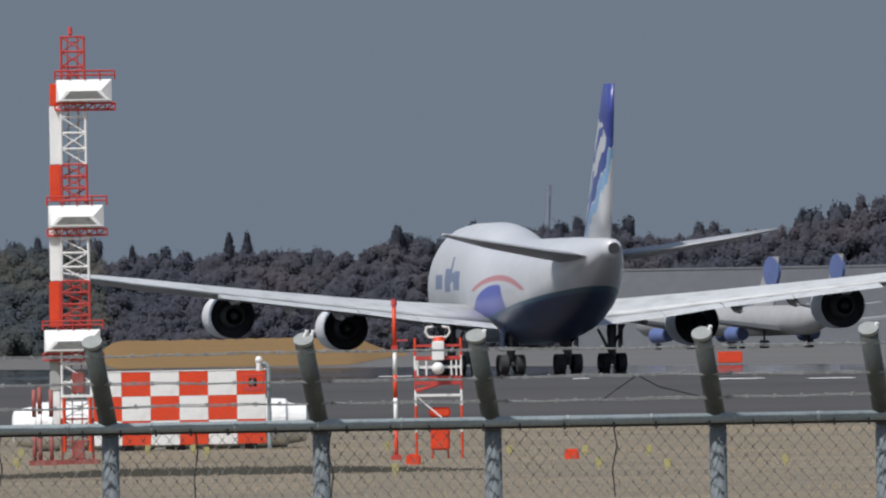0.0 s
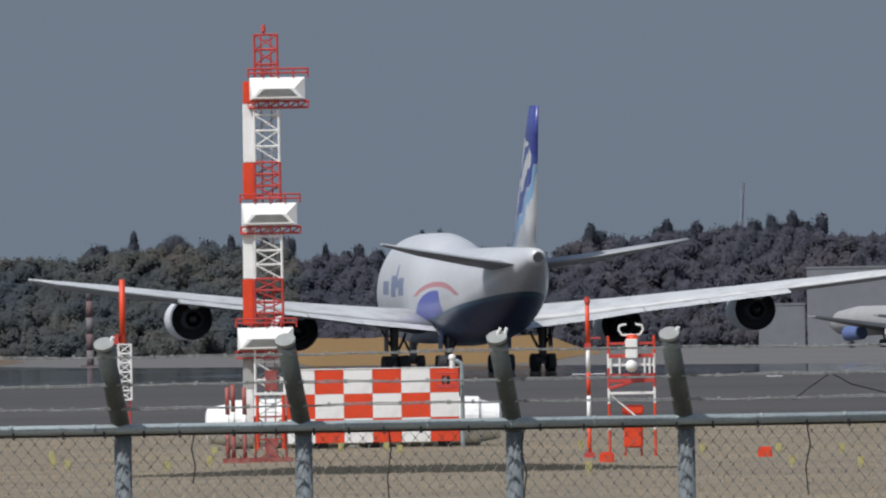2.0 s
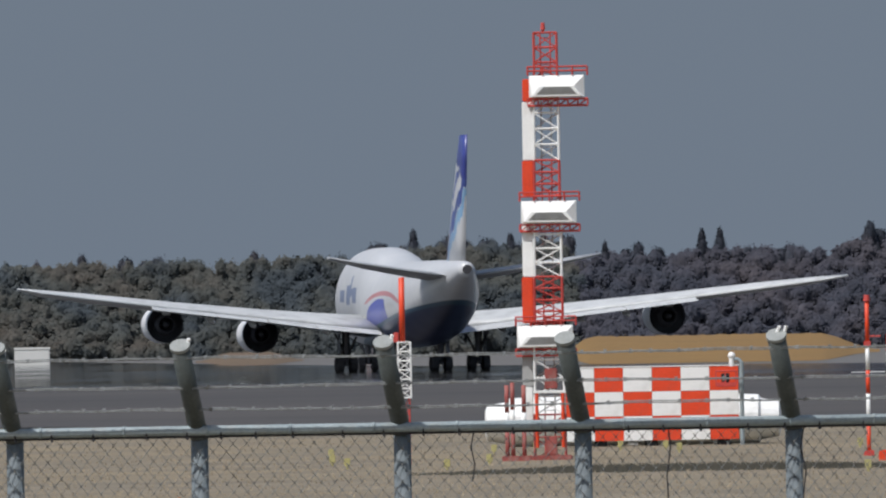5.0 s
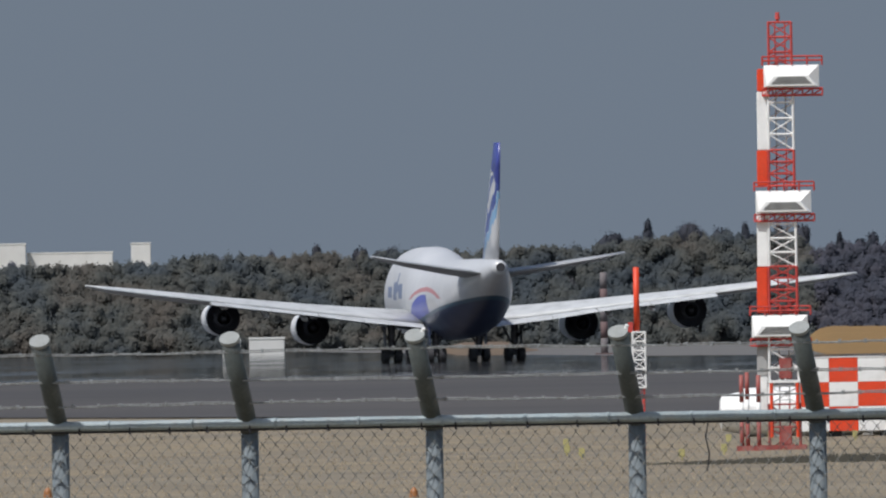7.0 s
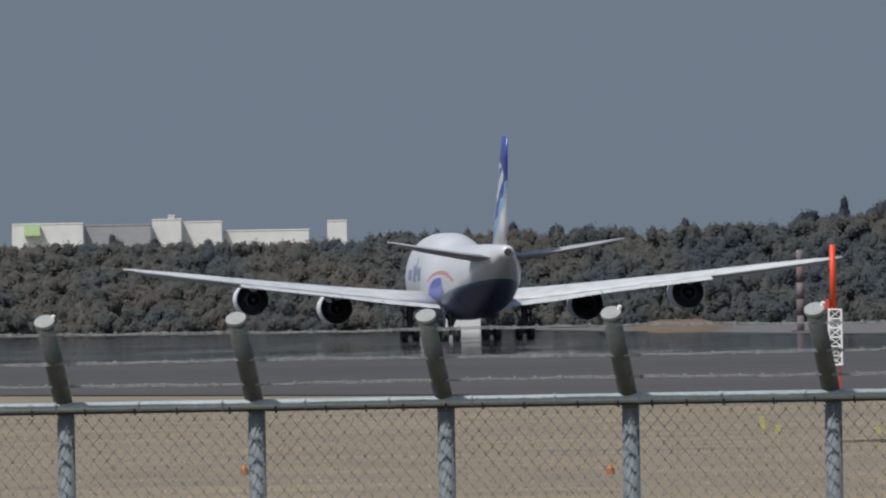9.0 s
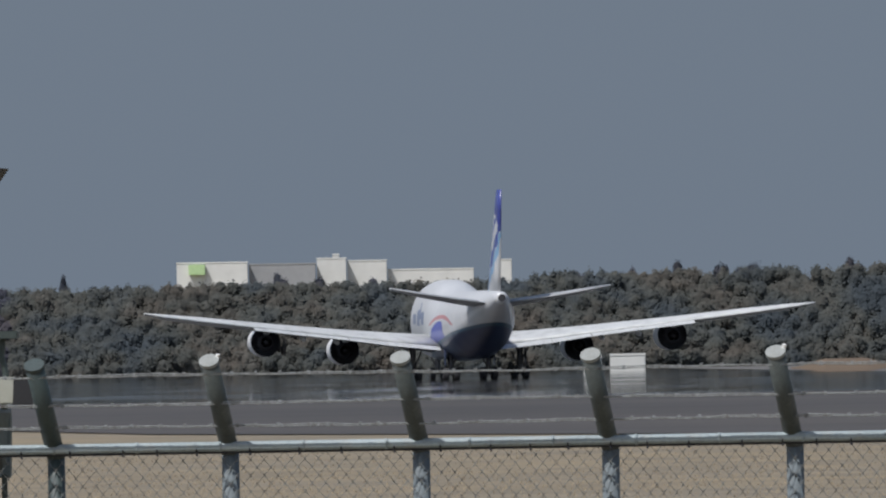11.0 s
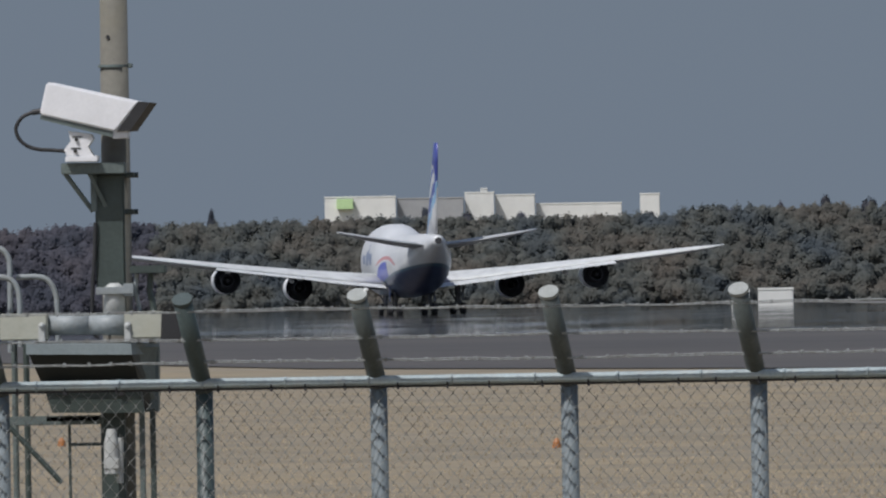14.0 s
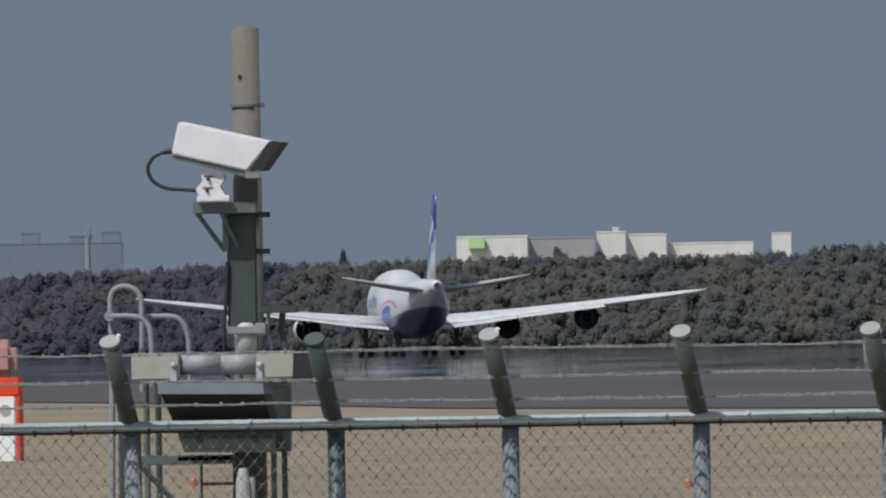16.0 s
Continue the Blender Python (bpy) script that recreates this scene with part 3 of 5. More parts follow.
def fin_paint():
    m, nt, bsdf, sep = paint_nodes("fin_paint", (0.535, 0.545, 0.56))
    # ragged edges, as of feathers
    co = [n for n in nt.nodes if n.bl_idname == "ShaderNodeTexCoord"][0]
    tex, wide = nt.nodes.new("ShaderNodeTexNoise"), nt.nodes.new("ShaderNodeVectorMath")
    tex.inputs["Scale"].default_value, tex.inputs["Detail"].default_value = 0.55, 2
    nt.links.new(co.outputs["Object"], tex.inputs["Vector"])
    wide.operation = "MULTIPLY_ADD"
    wide.inputs[1].default_value = (0, 3.4, 1.2)
    even = nt.nodes.new("ShaderNodeVectorMath")
    even.operation = "SUBTRACT"
    even.inputs[1].default_value = (0.5, 0.5, 0.5)
    nt.links.new(tex.outputs["Color"], even.inputs[0]), nt.links.new(even.outputs[0], wide.inputs[0]), nt.links.new(co.outputs["Object"], wide.inputs[2]), nt.links.new(wide.outputs[0], sep.inputs[0])
    # streaks slanting down and forward, loose flecks, and a solid blue tip
    for slope, low, high, z0, z1, color in ((1.7, -15.2, -13.6, 7, 19, (0.22, 0.38, 0.56)), (1.7, -13.4, -11.6, 7, 19, (0.06, 0.09, 0.28)), (1.7, -11.2, -10.0, 11.2, 13.2, (0.07, 0.10, 0.30)), (1.7, -9.6, -8.0, 13.8, 16.2, (0.07, 0.10, 0.30))):
        over(nt, bsdf, times(nt, band(nt, 1, slope, -low, sep), band(nt, -1, -slope, high, sep), band(nt, 0, 1, -z0, sep), band(nt, 0, -1, z1, sep)), color)
    over(nt, bsdf, band(nt, -0.35, 1, -29.0, sep), (0.045, 0.06, 0.25))
    return m


# ---- glide path tower ----
TOWER_D = 756.0
TS = FOCAL / TOWER_D


def lattice(parent, x, y, z0, z1, w, mat, bays, thick=0.05, label=""):
    """A square lattice section, each member a part of its own."""
    h = w / 2

    def member(name, a, b, r, n):
        part(name, tube(B(), a, b, r, n=n), mat, parent, label)

    for sx in (-h, h):
        for sy in (-h, h):
            member("leg", (x + sx, y + sy, z0), (x + sx, y + sy, z1), thick, 6)
    for k in range(bays + 1):
        z = z0 + (z1 - z0) * k / bays
        for a, b in (((-h, -h), (h, -h)), ((h, -h), (h, h)), ((h, h), (-h, h)), ((-h, h), (-h, -h))):
            member("strut", (x + a[0], y + a[1], z), (x + b[0], y + b[1], z), thick * 0.8, 5)
            if k < bays:
                zn = z0 + (z1 - z0) * (k + 1) / bays
                p, q = (a, b) if k % 2 else (b, a)
                member("brace", (x + p[0], y + p[1], z), (x + q[0], y + q[1], zn), thick * 0.55, 5)
                if w > 0.6 and k % 2:
                    member("brace", (x + q[0], y + q[1], z), (x + p[0], y + p[1], zn), thick * 0.45, 5)


def build_tower():
    base = spot(138, 822, TOWER_D)
    tower = tagged(new("antenna_tower"), "red and white lattice glide path tower carrying three white antennas", "antenna tower")
    tower.location = (base.x, base.y, ground_z(base.x, base.y))
    Z = lambda v: (822 - v) / TS
    X = lambda u, v: (u - 138 + (822 - v) * math.tan(TILT)) / TS
    for va, vb, mat, w, bays in ((822, 742, MUTED_RED, 1.06, 2), (742, 612, WHITE, 1.0, 4), (580, 498, DULL_RED, 0.95, 4), (498, 398, WHITE, 0.92, 4), (355, 292, DULL_RED, 0.86, 3), (292, 180, WHITE, 0.84, 4), (145, 66, DULL_RED, 0.78, 3),
                               (612, 580, DULL_RED, 0.96, 1), (398, 355, DULL_RED, 0.9, 1), (180, 145, DULL_RED, 0.82, 1)):
        xm = X(138 - 10 * (822 - 0.5 * (va + vb)) / 750, 0.5 * (va + vb))
        lattice(tower, xm, 0, Z(va), Z(vb), w, mat, bays, 0.045 if va > 150 else 0.042, "white lattice section" if mat is WHITE else "red lattice section")
        bm = B()
        for sx in (-0.17, 0.17):
            tube(bm, (xm + sx, 0.1, Z(va)), (xm + sx, 0.1, Z(vb)), 0.026, n=5)
        for q in range(int((Z(vb) - Z(va)) / 0.3)):
            tube(bm, (xm - 0.17, 0.1, Z(va) + 0.15 + 0.3 * q), (xm + 0.17, 0.1, Z(va) + 0.15 + 0.3 * q), 0.016, n=5)
        part("ladder", bm, GREY_PAINT if mat is WHITE else DULL_RED, tower, "climbing ladder inside the lattice")
    # cable duct beside the mast
    for va, vb, mat in ((760, 692, WHITE), (692, 622, GREY_PAINT), (580, 498, SIGNAL_RED), (498, 398, WHITE), (355, 292, SIGNAL_RED), (292, 188, WHITE), (188, 148, SIGNAL_RED)):
        bm = B()
        xm = X(99, 0.5 * (va + vb)) - 0.02
        box(bm, xm - 0.19, xm + 0.19, -0.35, 0.05, Z(va), Z(vb), 0.03)
        part("cable_duct", bm, mat, tower, "white duct section" if mat is WHITE else "grey duct section" if mat is GREY_PAINT else "red duct section")
    # antennas with their catwalks
    for u0, u1, v in ((100, 198, 162), (86, 184, 384), (79, 178, 604)):
        xa, xb, zt, zb = X(u0, v), X(u1, v), Z(v - 20), Z(v + 19)
        bm = B()
        d, i = 0.24, 0.36
        zmid = zb + 0.50 * (zt - zb)
        f = [(xa, -0.55, zb), (xb, -0.55, zb), (xb, -0.55, zt), (xa, -0.55, zt)]
        g = [(xa + i * 0.3, -0.55 - d, zb + 0.04), (xb - i * 0.3, -0.55 - d, zb + 0.04), (xb - i, -0.55 - d, zmid), (xa + i, -0.55 - d, zmid)]
        vb_, vf = [bm.verts.new(p) for p in f], [bm.verts.new(p) for p in g]
        bm.faces.new(vb_[::-1])
        bm.faces.new(vf)
        for k in range(4):
            bm.faces.new((vb_[k], vb_[(k + 1) % 4], vf[(k + 1) % 4], vf[k]))
        bmesh.ops.recalc_face_normals(bm, faces=bm.faces[:])
        ant = part("antenna", bm, WHITE, tower, "white trough-shaped antenna cover")
        # shade on the cover's lower face, laid over it as a grey plate
        bm = B()
        vq = [bm.verts.new(p) for p in ((xa + 0.24, -0.8, zb + 0.1), (xb - 0.24, -0.8, zb + 0.1), (xb - 0.5, -0.805, zmid - 0.02), (xa + 0.5, -0.805, zmid - 0.02))]
        bm.faces.new(vq)
        bmesh.ops.solidify(bm, geom=bm.faces[:], thickness=0.02)
        part("shaded_face", bm, GREY_PAINT, ant, "grey plate for the shaded lower face")
        x0, x1 = xa - 0.05, xb + 0.1
        for y in (-0.6, 0.6):
            bm = B()
            for z in (zt + 0.30, zt + 0.16):
                tube(bm, (x0, y, z), (x1, y, z), 0.026, n=6)
            for k in range(5):
                x = x0 + (x1 - x0) * k / 4
                tube(bm, (x, y, zt), (x, y, zt + 0.3), 0.026, n=6)
            part("handrail", bm, DULL_RED, tower, "red handrail")
        bm = B()
        for y in (-0.5, 0.6):
            for z in (zb - 0.05, zb - 0.28):
                tube(bm, (x0, y, z), (x1, y, z), 0.032, n=6)
            for k in range(7):
                x, xn = x0 + (x1 - x0) * k / 6, x0 + (x1 - x0) * min(6, k + 1) / 6
                tube(bm, (x, y, zb - 0.28), (x, y, zb - 0.05), 0.022, n=5)
                if k < 6:
                    tube(bm, (x, y, zb - 0.28), (xn, y, zb - 0.05), 0.018, n=5)
        box(bm, x0, x1, -0.5, 0.6, zb - 0.30, zb - 0.24, 0.01)
        part("catwalk", bm, DULL_RED, tower, "red trussed catwalk")
    bm = B()
    xt = X(124, 60)
    tube(bm, (xt, 0, Z(66)), (xt, 0, Z(58)), 0.05, n=8)
    tube(bm, (xt, 0, Z(60)), (xt, 0, Z(48)), 0.09, 0.06, n=12)
    part("obstruction_lamp", bm, DULL_RED, tower, "dark red obstruction lamp")
    bm = B()
    xm = X(139, 678)
    box(bm, xm - 0.22, xm + 0.22, -0.62, -0.5, Z(697), Z(660), 0.03)
    part("junction_box", bm, MUTED_RED, tower, "dark red junction box")
    bm = B()
    box(bm, X(108, 700), X(168, 700), -0.62, -0.54, Z(704), Z(699), 0.01)
    tube(bm, (X(126, 690), -0.58, Z(672)), (X(140, 700), -0.58, Z(700)), 0.03, n=6)
    tube(bm, (X(163, 690), -0.58, Z(700)), (X(163, 680), -0.58, Z(682)), 0.03, n=6)
    part("cross_beam", bm, WHITE, tower, "white cross beam")
    for u in (114, 160):
        bm = B()
        tube(bm, (X(u, 720), -0.56, Z(800)), (X(u, 720), -0.56, Z(704)), 0.06, n=8)
        part("stay", bm, SIGNAL_RED, tower, "red upright stay")
    bm = B()
    box(bm, -0.75, 0.75, -0.7, 0.7, -0.05, 0.16, 0.03)
    box(bm, -0.15, 0.25, -0.62, -0.52, 0.16, 0.8, 0.03)
    part("base", bm, MUTED_RED, tower, "dark red steel base muted by haze")
    return tower


def build_shelter():
    d = 820.0
    k = FOCAL / d
    o = spot(345, 792, d)
    sh = tagged(new("equipment_shelter"), "equipment shelter in red and white chequers behind the tower", "shelter")
    sh.location = (o.x, o.y, ground_z(o.x, o.y))
    foot = spot(345, 787, d).z - ground_z(o.x, o.y)
    z0, z1 = foot, foot + (787 - 657) / k
    x0, x1 = (166 - 345) / k, (472 - 345) / k
    bm = B()
    box(bm, x0 + 0.02, x1 - 0.02, 0.05, 2.6, z0 + 0.02, z1 - 0.02, 0.02)
    part("body", bm, GREY_PAINT, sh, "grey shelter body")
    pw, ph = (x1 - x0) / 6, (z1 - z0) / 3
    bm = B()
    box(bm, 0.004, pw - 0.004, 0, 0.045, 0.004, ph - 0.004, 0.008)
    red, white = mesh_of("panel", bm, SIGNAL_RED), None
    white = red.copy()
    white.materials[0] = WHITE
    for i in range(6):
        for j in range(3):
            p = new("panel", red if (i + j) % 2 == 1 else white)
            p.parent = sh
            p.location = (x0 + i * pw, 0, z0 + j * ph)
    bm = B()
    box(bm, x0 - 0.02, x1 + 0.02, -0.02, 2.66, z1, z1 + 0.035, 0.01)
    part("roof", bm, WHITE, sh, "white flat roof")
    for x in (-2.5, -0.6, 2.1):
        bm = B()
        box(bm, x - 0.25, x + 0.25, 0.2, 0.7, -0.05, z0 + 0.02, 0.02)
        part("foot", bm, DARK, sh, "dark support foot")
    # long white cover behind
    o = spot(285, 800, d + 6)
    cov = tagged(new("storage_tank"), "low white rounded tank lying behind the shelter", "tank")
    cov.location = (o.x, o.y, ground_z(o.x, o.y))
    k = FOCAL / (d + 6)
    loops = []
    L = 262 / k
    for x, r in ((-L, 0.45), (-L + 0.08, 0.66), (-L + 0.75, 0.78), (-L + 0.85, 0.92), (-L + 1.6, 0.95), (L - 1.6, 0.95), (L - 0.85, 0.92), (L - 0.75, 0.78), (L - 0.08, 0.66), (L, 0.45)):
        loops.append([(x, 1.2 * r * math.cos(a), 0.9 + r * math.sin(a)) for a in np.linspace(0, math.tau, 24, endpoint=False)])
    part("shell", rings(B(), loops), WHITE, cov, "white painted steel shell")
    for x in (-L * 0.6, 0, L * 0.6):
        bm = B()
        box(bm, x - 0.2, x + 0.2, -0.8, 0.8, -0.1, 0.6, 0.02)
        part("saddle", bm, GREY_PAINT, cov)


# ---- woods ----
# bearing and height of the tree line
SKYLINE = ((-4200, -40), (-3171, -37), (-3041, -29), (-2900, -27), (-2800, -20), (-2470, -20), (-2320, -15), (-2190, -15), (-1950, -18), (-1835, -16), (-1740, -9), (-1650, -4), (-1510, -7),
           (-1310, -4), (-1250, -5), (-1130, 0), (-1010, 0), (-925, 7), (-870, 14), (-740, 20), (-610, 14), (-580, -4), (-440, -4), (-330, 4), (-190, 2), (-144, 0), (-100, 15), (-4, 20),
           (110, 30), (260, 34), (330, 22), (376, 14), (520, 25), (620, 32), (740, 55), (800, 75), (1600, 70))
# trees that stand out above it: bearing, height, breadth
BROAD_TREES = ((-2178, -2, 30), (-1478, 7, 40), (-1398, 9, 36), (-1335, 10, 36), (-1165, 7, 36), (-963, 30, 66), (-833, 33, 48), (-800, 34, 44), (-765, 34, 46), (-713, 33, 32), (-685, 29, 40), (-655, 30, 40),
               (-620, 38, 40), (-500, 11, 44), (-465, 13, 44), (-290, 12, 44), (-225, 8, 44), (-45, 32, 44), (52, 46, 48), (107, 42, 54), (147, 44, 44), (182, 46, 36))
RIGHT_TREES = ((-75, 41, 46), (202, 56, 44), (247, 53, 44), (277, 57, 48), (317, 51, 48), (460, 38, 44), (490, 38, 40), (640, 60, 44), (665, 72, 54), (698, 81, 56), (747, 76, 46), (790, 92, 64), (850, 92, 64), (910, 86, 60))
POINTED_TREES = ((-2563, -7, 24), (-889, 33, 30), (-550, 8, 26), (-378, 25, 28), (-346, 28, 30))


def skyline(h):
    return float(np.interp(h, [p[0] for p in SKYLINE], [p[1] for p in SKYLINE]))


def crown_shape(gen, fine):
    """A closed lumpy crown of half width 1: its points and triangles."""
    bm = B()
    bmesh.ops.create_icosphere(bm, subdivisions=fine, radius=1.0)
    way = np.array([v.co.normalized() for v in bm.verts])
    tris = np.array([[v.index for v in f.verts] for f in bm.faces])
    bm.free()
    lumps = gen.normal(size=(14, 3))
    lumps /= np.linalg.norm(lumps, axis=1)[:, None]
    swell = np.max(way @ lumps.T, axis=1)
    r = 0.76 + 0.24 * np.clip((swell - 0.5) / 0.5, 0, 1) ** 0.6 + gen.normal(0, 0.035, len(way))
    return way * r[:, None], way, tris


def crown_mesh(name, crowns, sprays, size, mat, gen):
    """Crowns (a shape, its middle, half width and half height), roughened by small leaf sprays lying on them."""
    verts, tris, total = [], [], 0
    for (p, way, t), mid, wide, tall in crowns:
        turn = gen.uniform(0, 6.28)
        c, q = math.cos(turn), math.sin(turn)
        m = np.array(((c, -q, 0), (q, c, 0), (0, 0, 1)))
        stretch = np.array((wide, wide, tall))
        body, out = (p @ m.T) * stretch, way @ m.T
        verts.append(0.93 * body + mid)
        tris.append(t + total)
        total += len(p)
        f = t[gen.integers(0, len(t), sprays)]
        share = gen.dirichlet((1, 1, 1), sprays)[:, :, None]
        spots, outs = (body[f] * share).sum(1), (out[f] * share).sum(1)
        # leaves turn towards the light
        n = 0.4 * outs + np.array((-0.22, -0.75, 0.55)) + 0.2 * gen.normal(size=(sprays, 3))
        n /= np.linalg.norm(n, axis=1)[:, None]
        a = np.cross(n, gen.normal(size=(sprays, 3)))
        a /= np.linalg.norm(a, axis=1)[:, None] + 1e-9
        b = np.cross(n, a)
        r = gen.uniform(0.6, 1.5, (sprays, 1)) * size
        at_ = spots * gen.uniform(0.94, 1.16, (sprays, 1)) + mid + gen.normal(0, 0.7, (sprays, 3)) * size
        corners = np.stack((at_ - a * r, at_ + b * r * 0.75, at_ + a * r, at_ - b * r * 0.75), 1).reshape(-1, 3)
        verts.append(corners)
        first = 4 * np.arange(sprays)[:, None] + total
        tris.append(np.concatenate((first + np.array((0, 1, 2)), first + np.array((0, 2, 3)))))
        total += 4 * sprays
    verts, tris = np.concatenate(verts), np.concatenate(tris)
    me = bpy.data.meshes.new(name)
    me.vertices.add(len(verts))
    me.vertices.foreach_set("co", verts.astype(np.float32).ravel())
    me.loops.add(3 * len(tris))
    me.loops.foreach_set("vertex_index", tris.astype(np.int32).ravel())
    me.polygons.add(len(tris))
    me.polygons.foreach_set("loop_start", np.arange(0, 3 * len(tris), 3, dtype=np.int32))
    me.polygons.foreach_set("use_smooth", np.ones(len(tris), dtype=bool))
    me.update(calc_edges=True)
    me.materials.append(mat)
    return me


def build_woods():
    rnd = random.Random(11)
    gen = np.random.default_rng(7)
    shapes, rough_shapes = [crown_shape(gen, 2) for _ in range(12)], [crown_shape(gen, 1) for _ in range(12)]
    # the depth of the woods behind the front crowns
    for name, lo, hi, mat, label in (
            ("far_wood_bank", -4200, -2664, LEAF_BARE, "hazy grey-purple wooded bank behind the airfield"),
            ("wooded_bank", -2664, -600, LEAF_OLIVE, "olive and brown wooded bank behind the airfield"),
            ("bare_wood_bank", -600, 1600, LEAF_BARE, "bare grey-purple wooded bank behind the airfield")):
        cols, rows = int((hi - lo) / 5), 30
        verts, faces = [], []
        for i in range(cols + 1):
            h = lo + (hi - lo) * i / cols
            top = skyline(h) - 20
            for j in range(rows + 1):
                f = j / rows
                p = at(h, -192 + (top + 192) * f, 3252 + 14 * f)
                verts.append((p.x, p.y + 1.2 * noise.noise(Vector((p.x / 3.0, p.z / 2.6, 3.7))), p.z + f ** 4 * (0.8 * noise.noise(Vector((p.x / 3.0, 2.0, 0.0))) + 0.4 * noise.noise(Vector((p.x, 9.0, 0.0))))))
        for i in range(cols):
            for j in range(rows):
                q = i * (rows + 1) + j
                faces.append((q, q + rows + 1, q + rows + 2, q + 1))
        me = bpy.data.meshes.new(name)
        me.from_pydata(verts, [], faces)
        me.materials.append(mat)
        tagged(new(name, me), label, "woods", kind="stuff")
        # crowns standing in front of it in rows, low scrub first
        crowns = []
        for share, d, gap, wide in ((0.14, 3218, 15, 1.1), (0.25, 3222, 15, 1.2), (0.36, 3226, 16, 1.3), (0.47, 3230, 16, 1.3), (0.58, 3234, 17, 1.4), (0.69, 3238, 17, 1.4), (0.79, 3242, 17, 1.4), (0.88, 3245, 17, 1.4), (1.0, 3248, 17, 1.3)):
            h = lo + rnd.uniform(0, gap)
            while h < hi:
                e = -176 + (skyline(h) + 176) * min(1.0, share + rnd.gauss(0, 0.04))
                w = wide * rnd.uniform(0.6, 1.3)
                tall = w * rnd.uniform(1.0, 1.8)
                c = at(h, e, d + rnd.uniform(-2, 2))
                crowns.append((rnd.choice(rough_shapes), np.array((c.x, c.y, c.z - tall * 0.92)), w, tall))
                h += gap * rnd.uniform(0.55, 1.35)
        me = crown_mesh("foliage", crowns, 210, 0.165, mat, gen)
        tagged(new("foliage", me), label.replace("wooded bank", "foliage"), "woods", kind="stuff")
    # single trees: two broad crowns and a pointed one in each kind of foliage
    kinds = {}
    for mat in (LEAF_DARK, LEAF_BARE, LEAF_OLIVE):
        for shape in (0, 1, 2):
            if shape == 2:
                masses = [(0, 0, 3.0, 2.3, 1.8), (0.1, 0, 5.0, 2.1, 2.0), (0, 0.1, 6.8, 1.75, 1.8), (0, 0, 8.2, 1.25, 1.4), (0, 0, 9.2, 0.7, 0.9)]
            else:
                masses = [(0, 0, 6.0, 2.5, 3.2)]
                for k in range(8):
                    q, z = k * 0.85 + rnd.uniform(-0.3, 0.3), rnd.uniform(4.4, 8.9)
                    out = 1.9 * math.sqrt(max(0.25, 1 - ((z - 5.6) / 4.6) ** 2))
                    masses.append((out * math.cos(q), out * math.sin(q), z, rnd.uniform(0.9, 1.35), rnd.uniform(0.8, 1.1)))
            crown = crown_mesh("crown", [(rnd.choice(shapes), np.array((x, y, z)), r, tall) for x, y, z, r, tall in masses], 300, 0.12, mat, gen)
            bm = B()
            tube(bm, (0, 0, -0.5), (0.1, 0, 7.5), 0.28, 0.06, 8)
            for k in range(7):
                q, z = k * 1.3, 2.8 + 0.6 * k
                tube(bm, (0, 0, z), (1.3 * math.cos(q), 1.3 * math.sin(q), z + 1.4), 0.1, 0.03, 6)
            kinds[(mat.name, shape)] = (mesh_of("trunk", bm, BARK), crown)

    def plant(h, crest_e, d, mat, shape, wide):
        trunk, crown = kinds[(mat.name, shape)]
        crest = at(h, crest_e, d)
        size = crest.z / 9.6
        breadth = wide / FOCAL * d / 5.0
        tree = new("tree")
        tree.location = (crest.x, crest.y, 0)
        tree.rotation_euler = (0, 0, rnd.uniform(0, 6.28))
        tree.scale = (breadth, breadth, size)
        for name, me in (("trunk", trunk), ("crown", crown)):
            c = new(name, me)
            c.parent = tree
        look_ = "dark evergreen" if mat is LEAF_DARK else "bare purple-brown" if mat is LEAF_BARE else "olive-leaved"
        tagged(tree, look_ + (" pointed" if shape == 2 else " broad") + " tree standing in the woods beyond the airfield", "tree", "trees beyond the airfield")

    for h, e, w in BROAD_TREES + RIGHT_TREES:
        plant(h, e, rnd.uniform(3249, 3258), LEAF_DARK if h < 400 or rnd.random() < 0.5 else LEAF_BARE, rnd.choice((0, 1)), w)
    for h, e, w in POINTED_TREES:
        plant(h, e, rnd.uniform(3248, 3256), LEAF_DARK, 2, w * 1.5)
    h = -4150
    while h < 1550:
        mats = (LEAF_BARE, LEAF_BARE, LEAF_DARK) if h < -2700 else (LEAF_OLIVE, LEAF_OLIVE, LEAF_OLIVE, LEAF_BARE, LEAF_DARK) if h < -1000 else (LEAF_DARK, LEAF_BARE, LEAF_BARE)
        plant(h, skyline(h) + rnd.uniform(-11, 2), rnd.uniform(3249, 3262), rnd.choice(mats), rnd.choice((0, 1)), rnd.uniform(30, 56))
        h += rnd.uniform(18, 40)


# ---- masts beside the tower ----
# red and white of the distant pole, drawn together in colour by haze
HAZY_WHITE = material("hazy_white_paint", (0.145, 0.13, 0.132), 0.8, 0, 0.1, 0.5, 4, 0.0)
HAZY_RED = material("hazy_red_paint", (0.135, 0.088, 0.087), 0.8, 0, 0.1, 0.5, 4, 0.0)
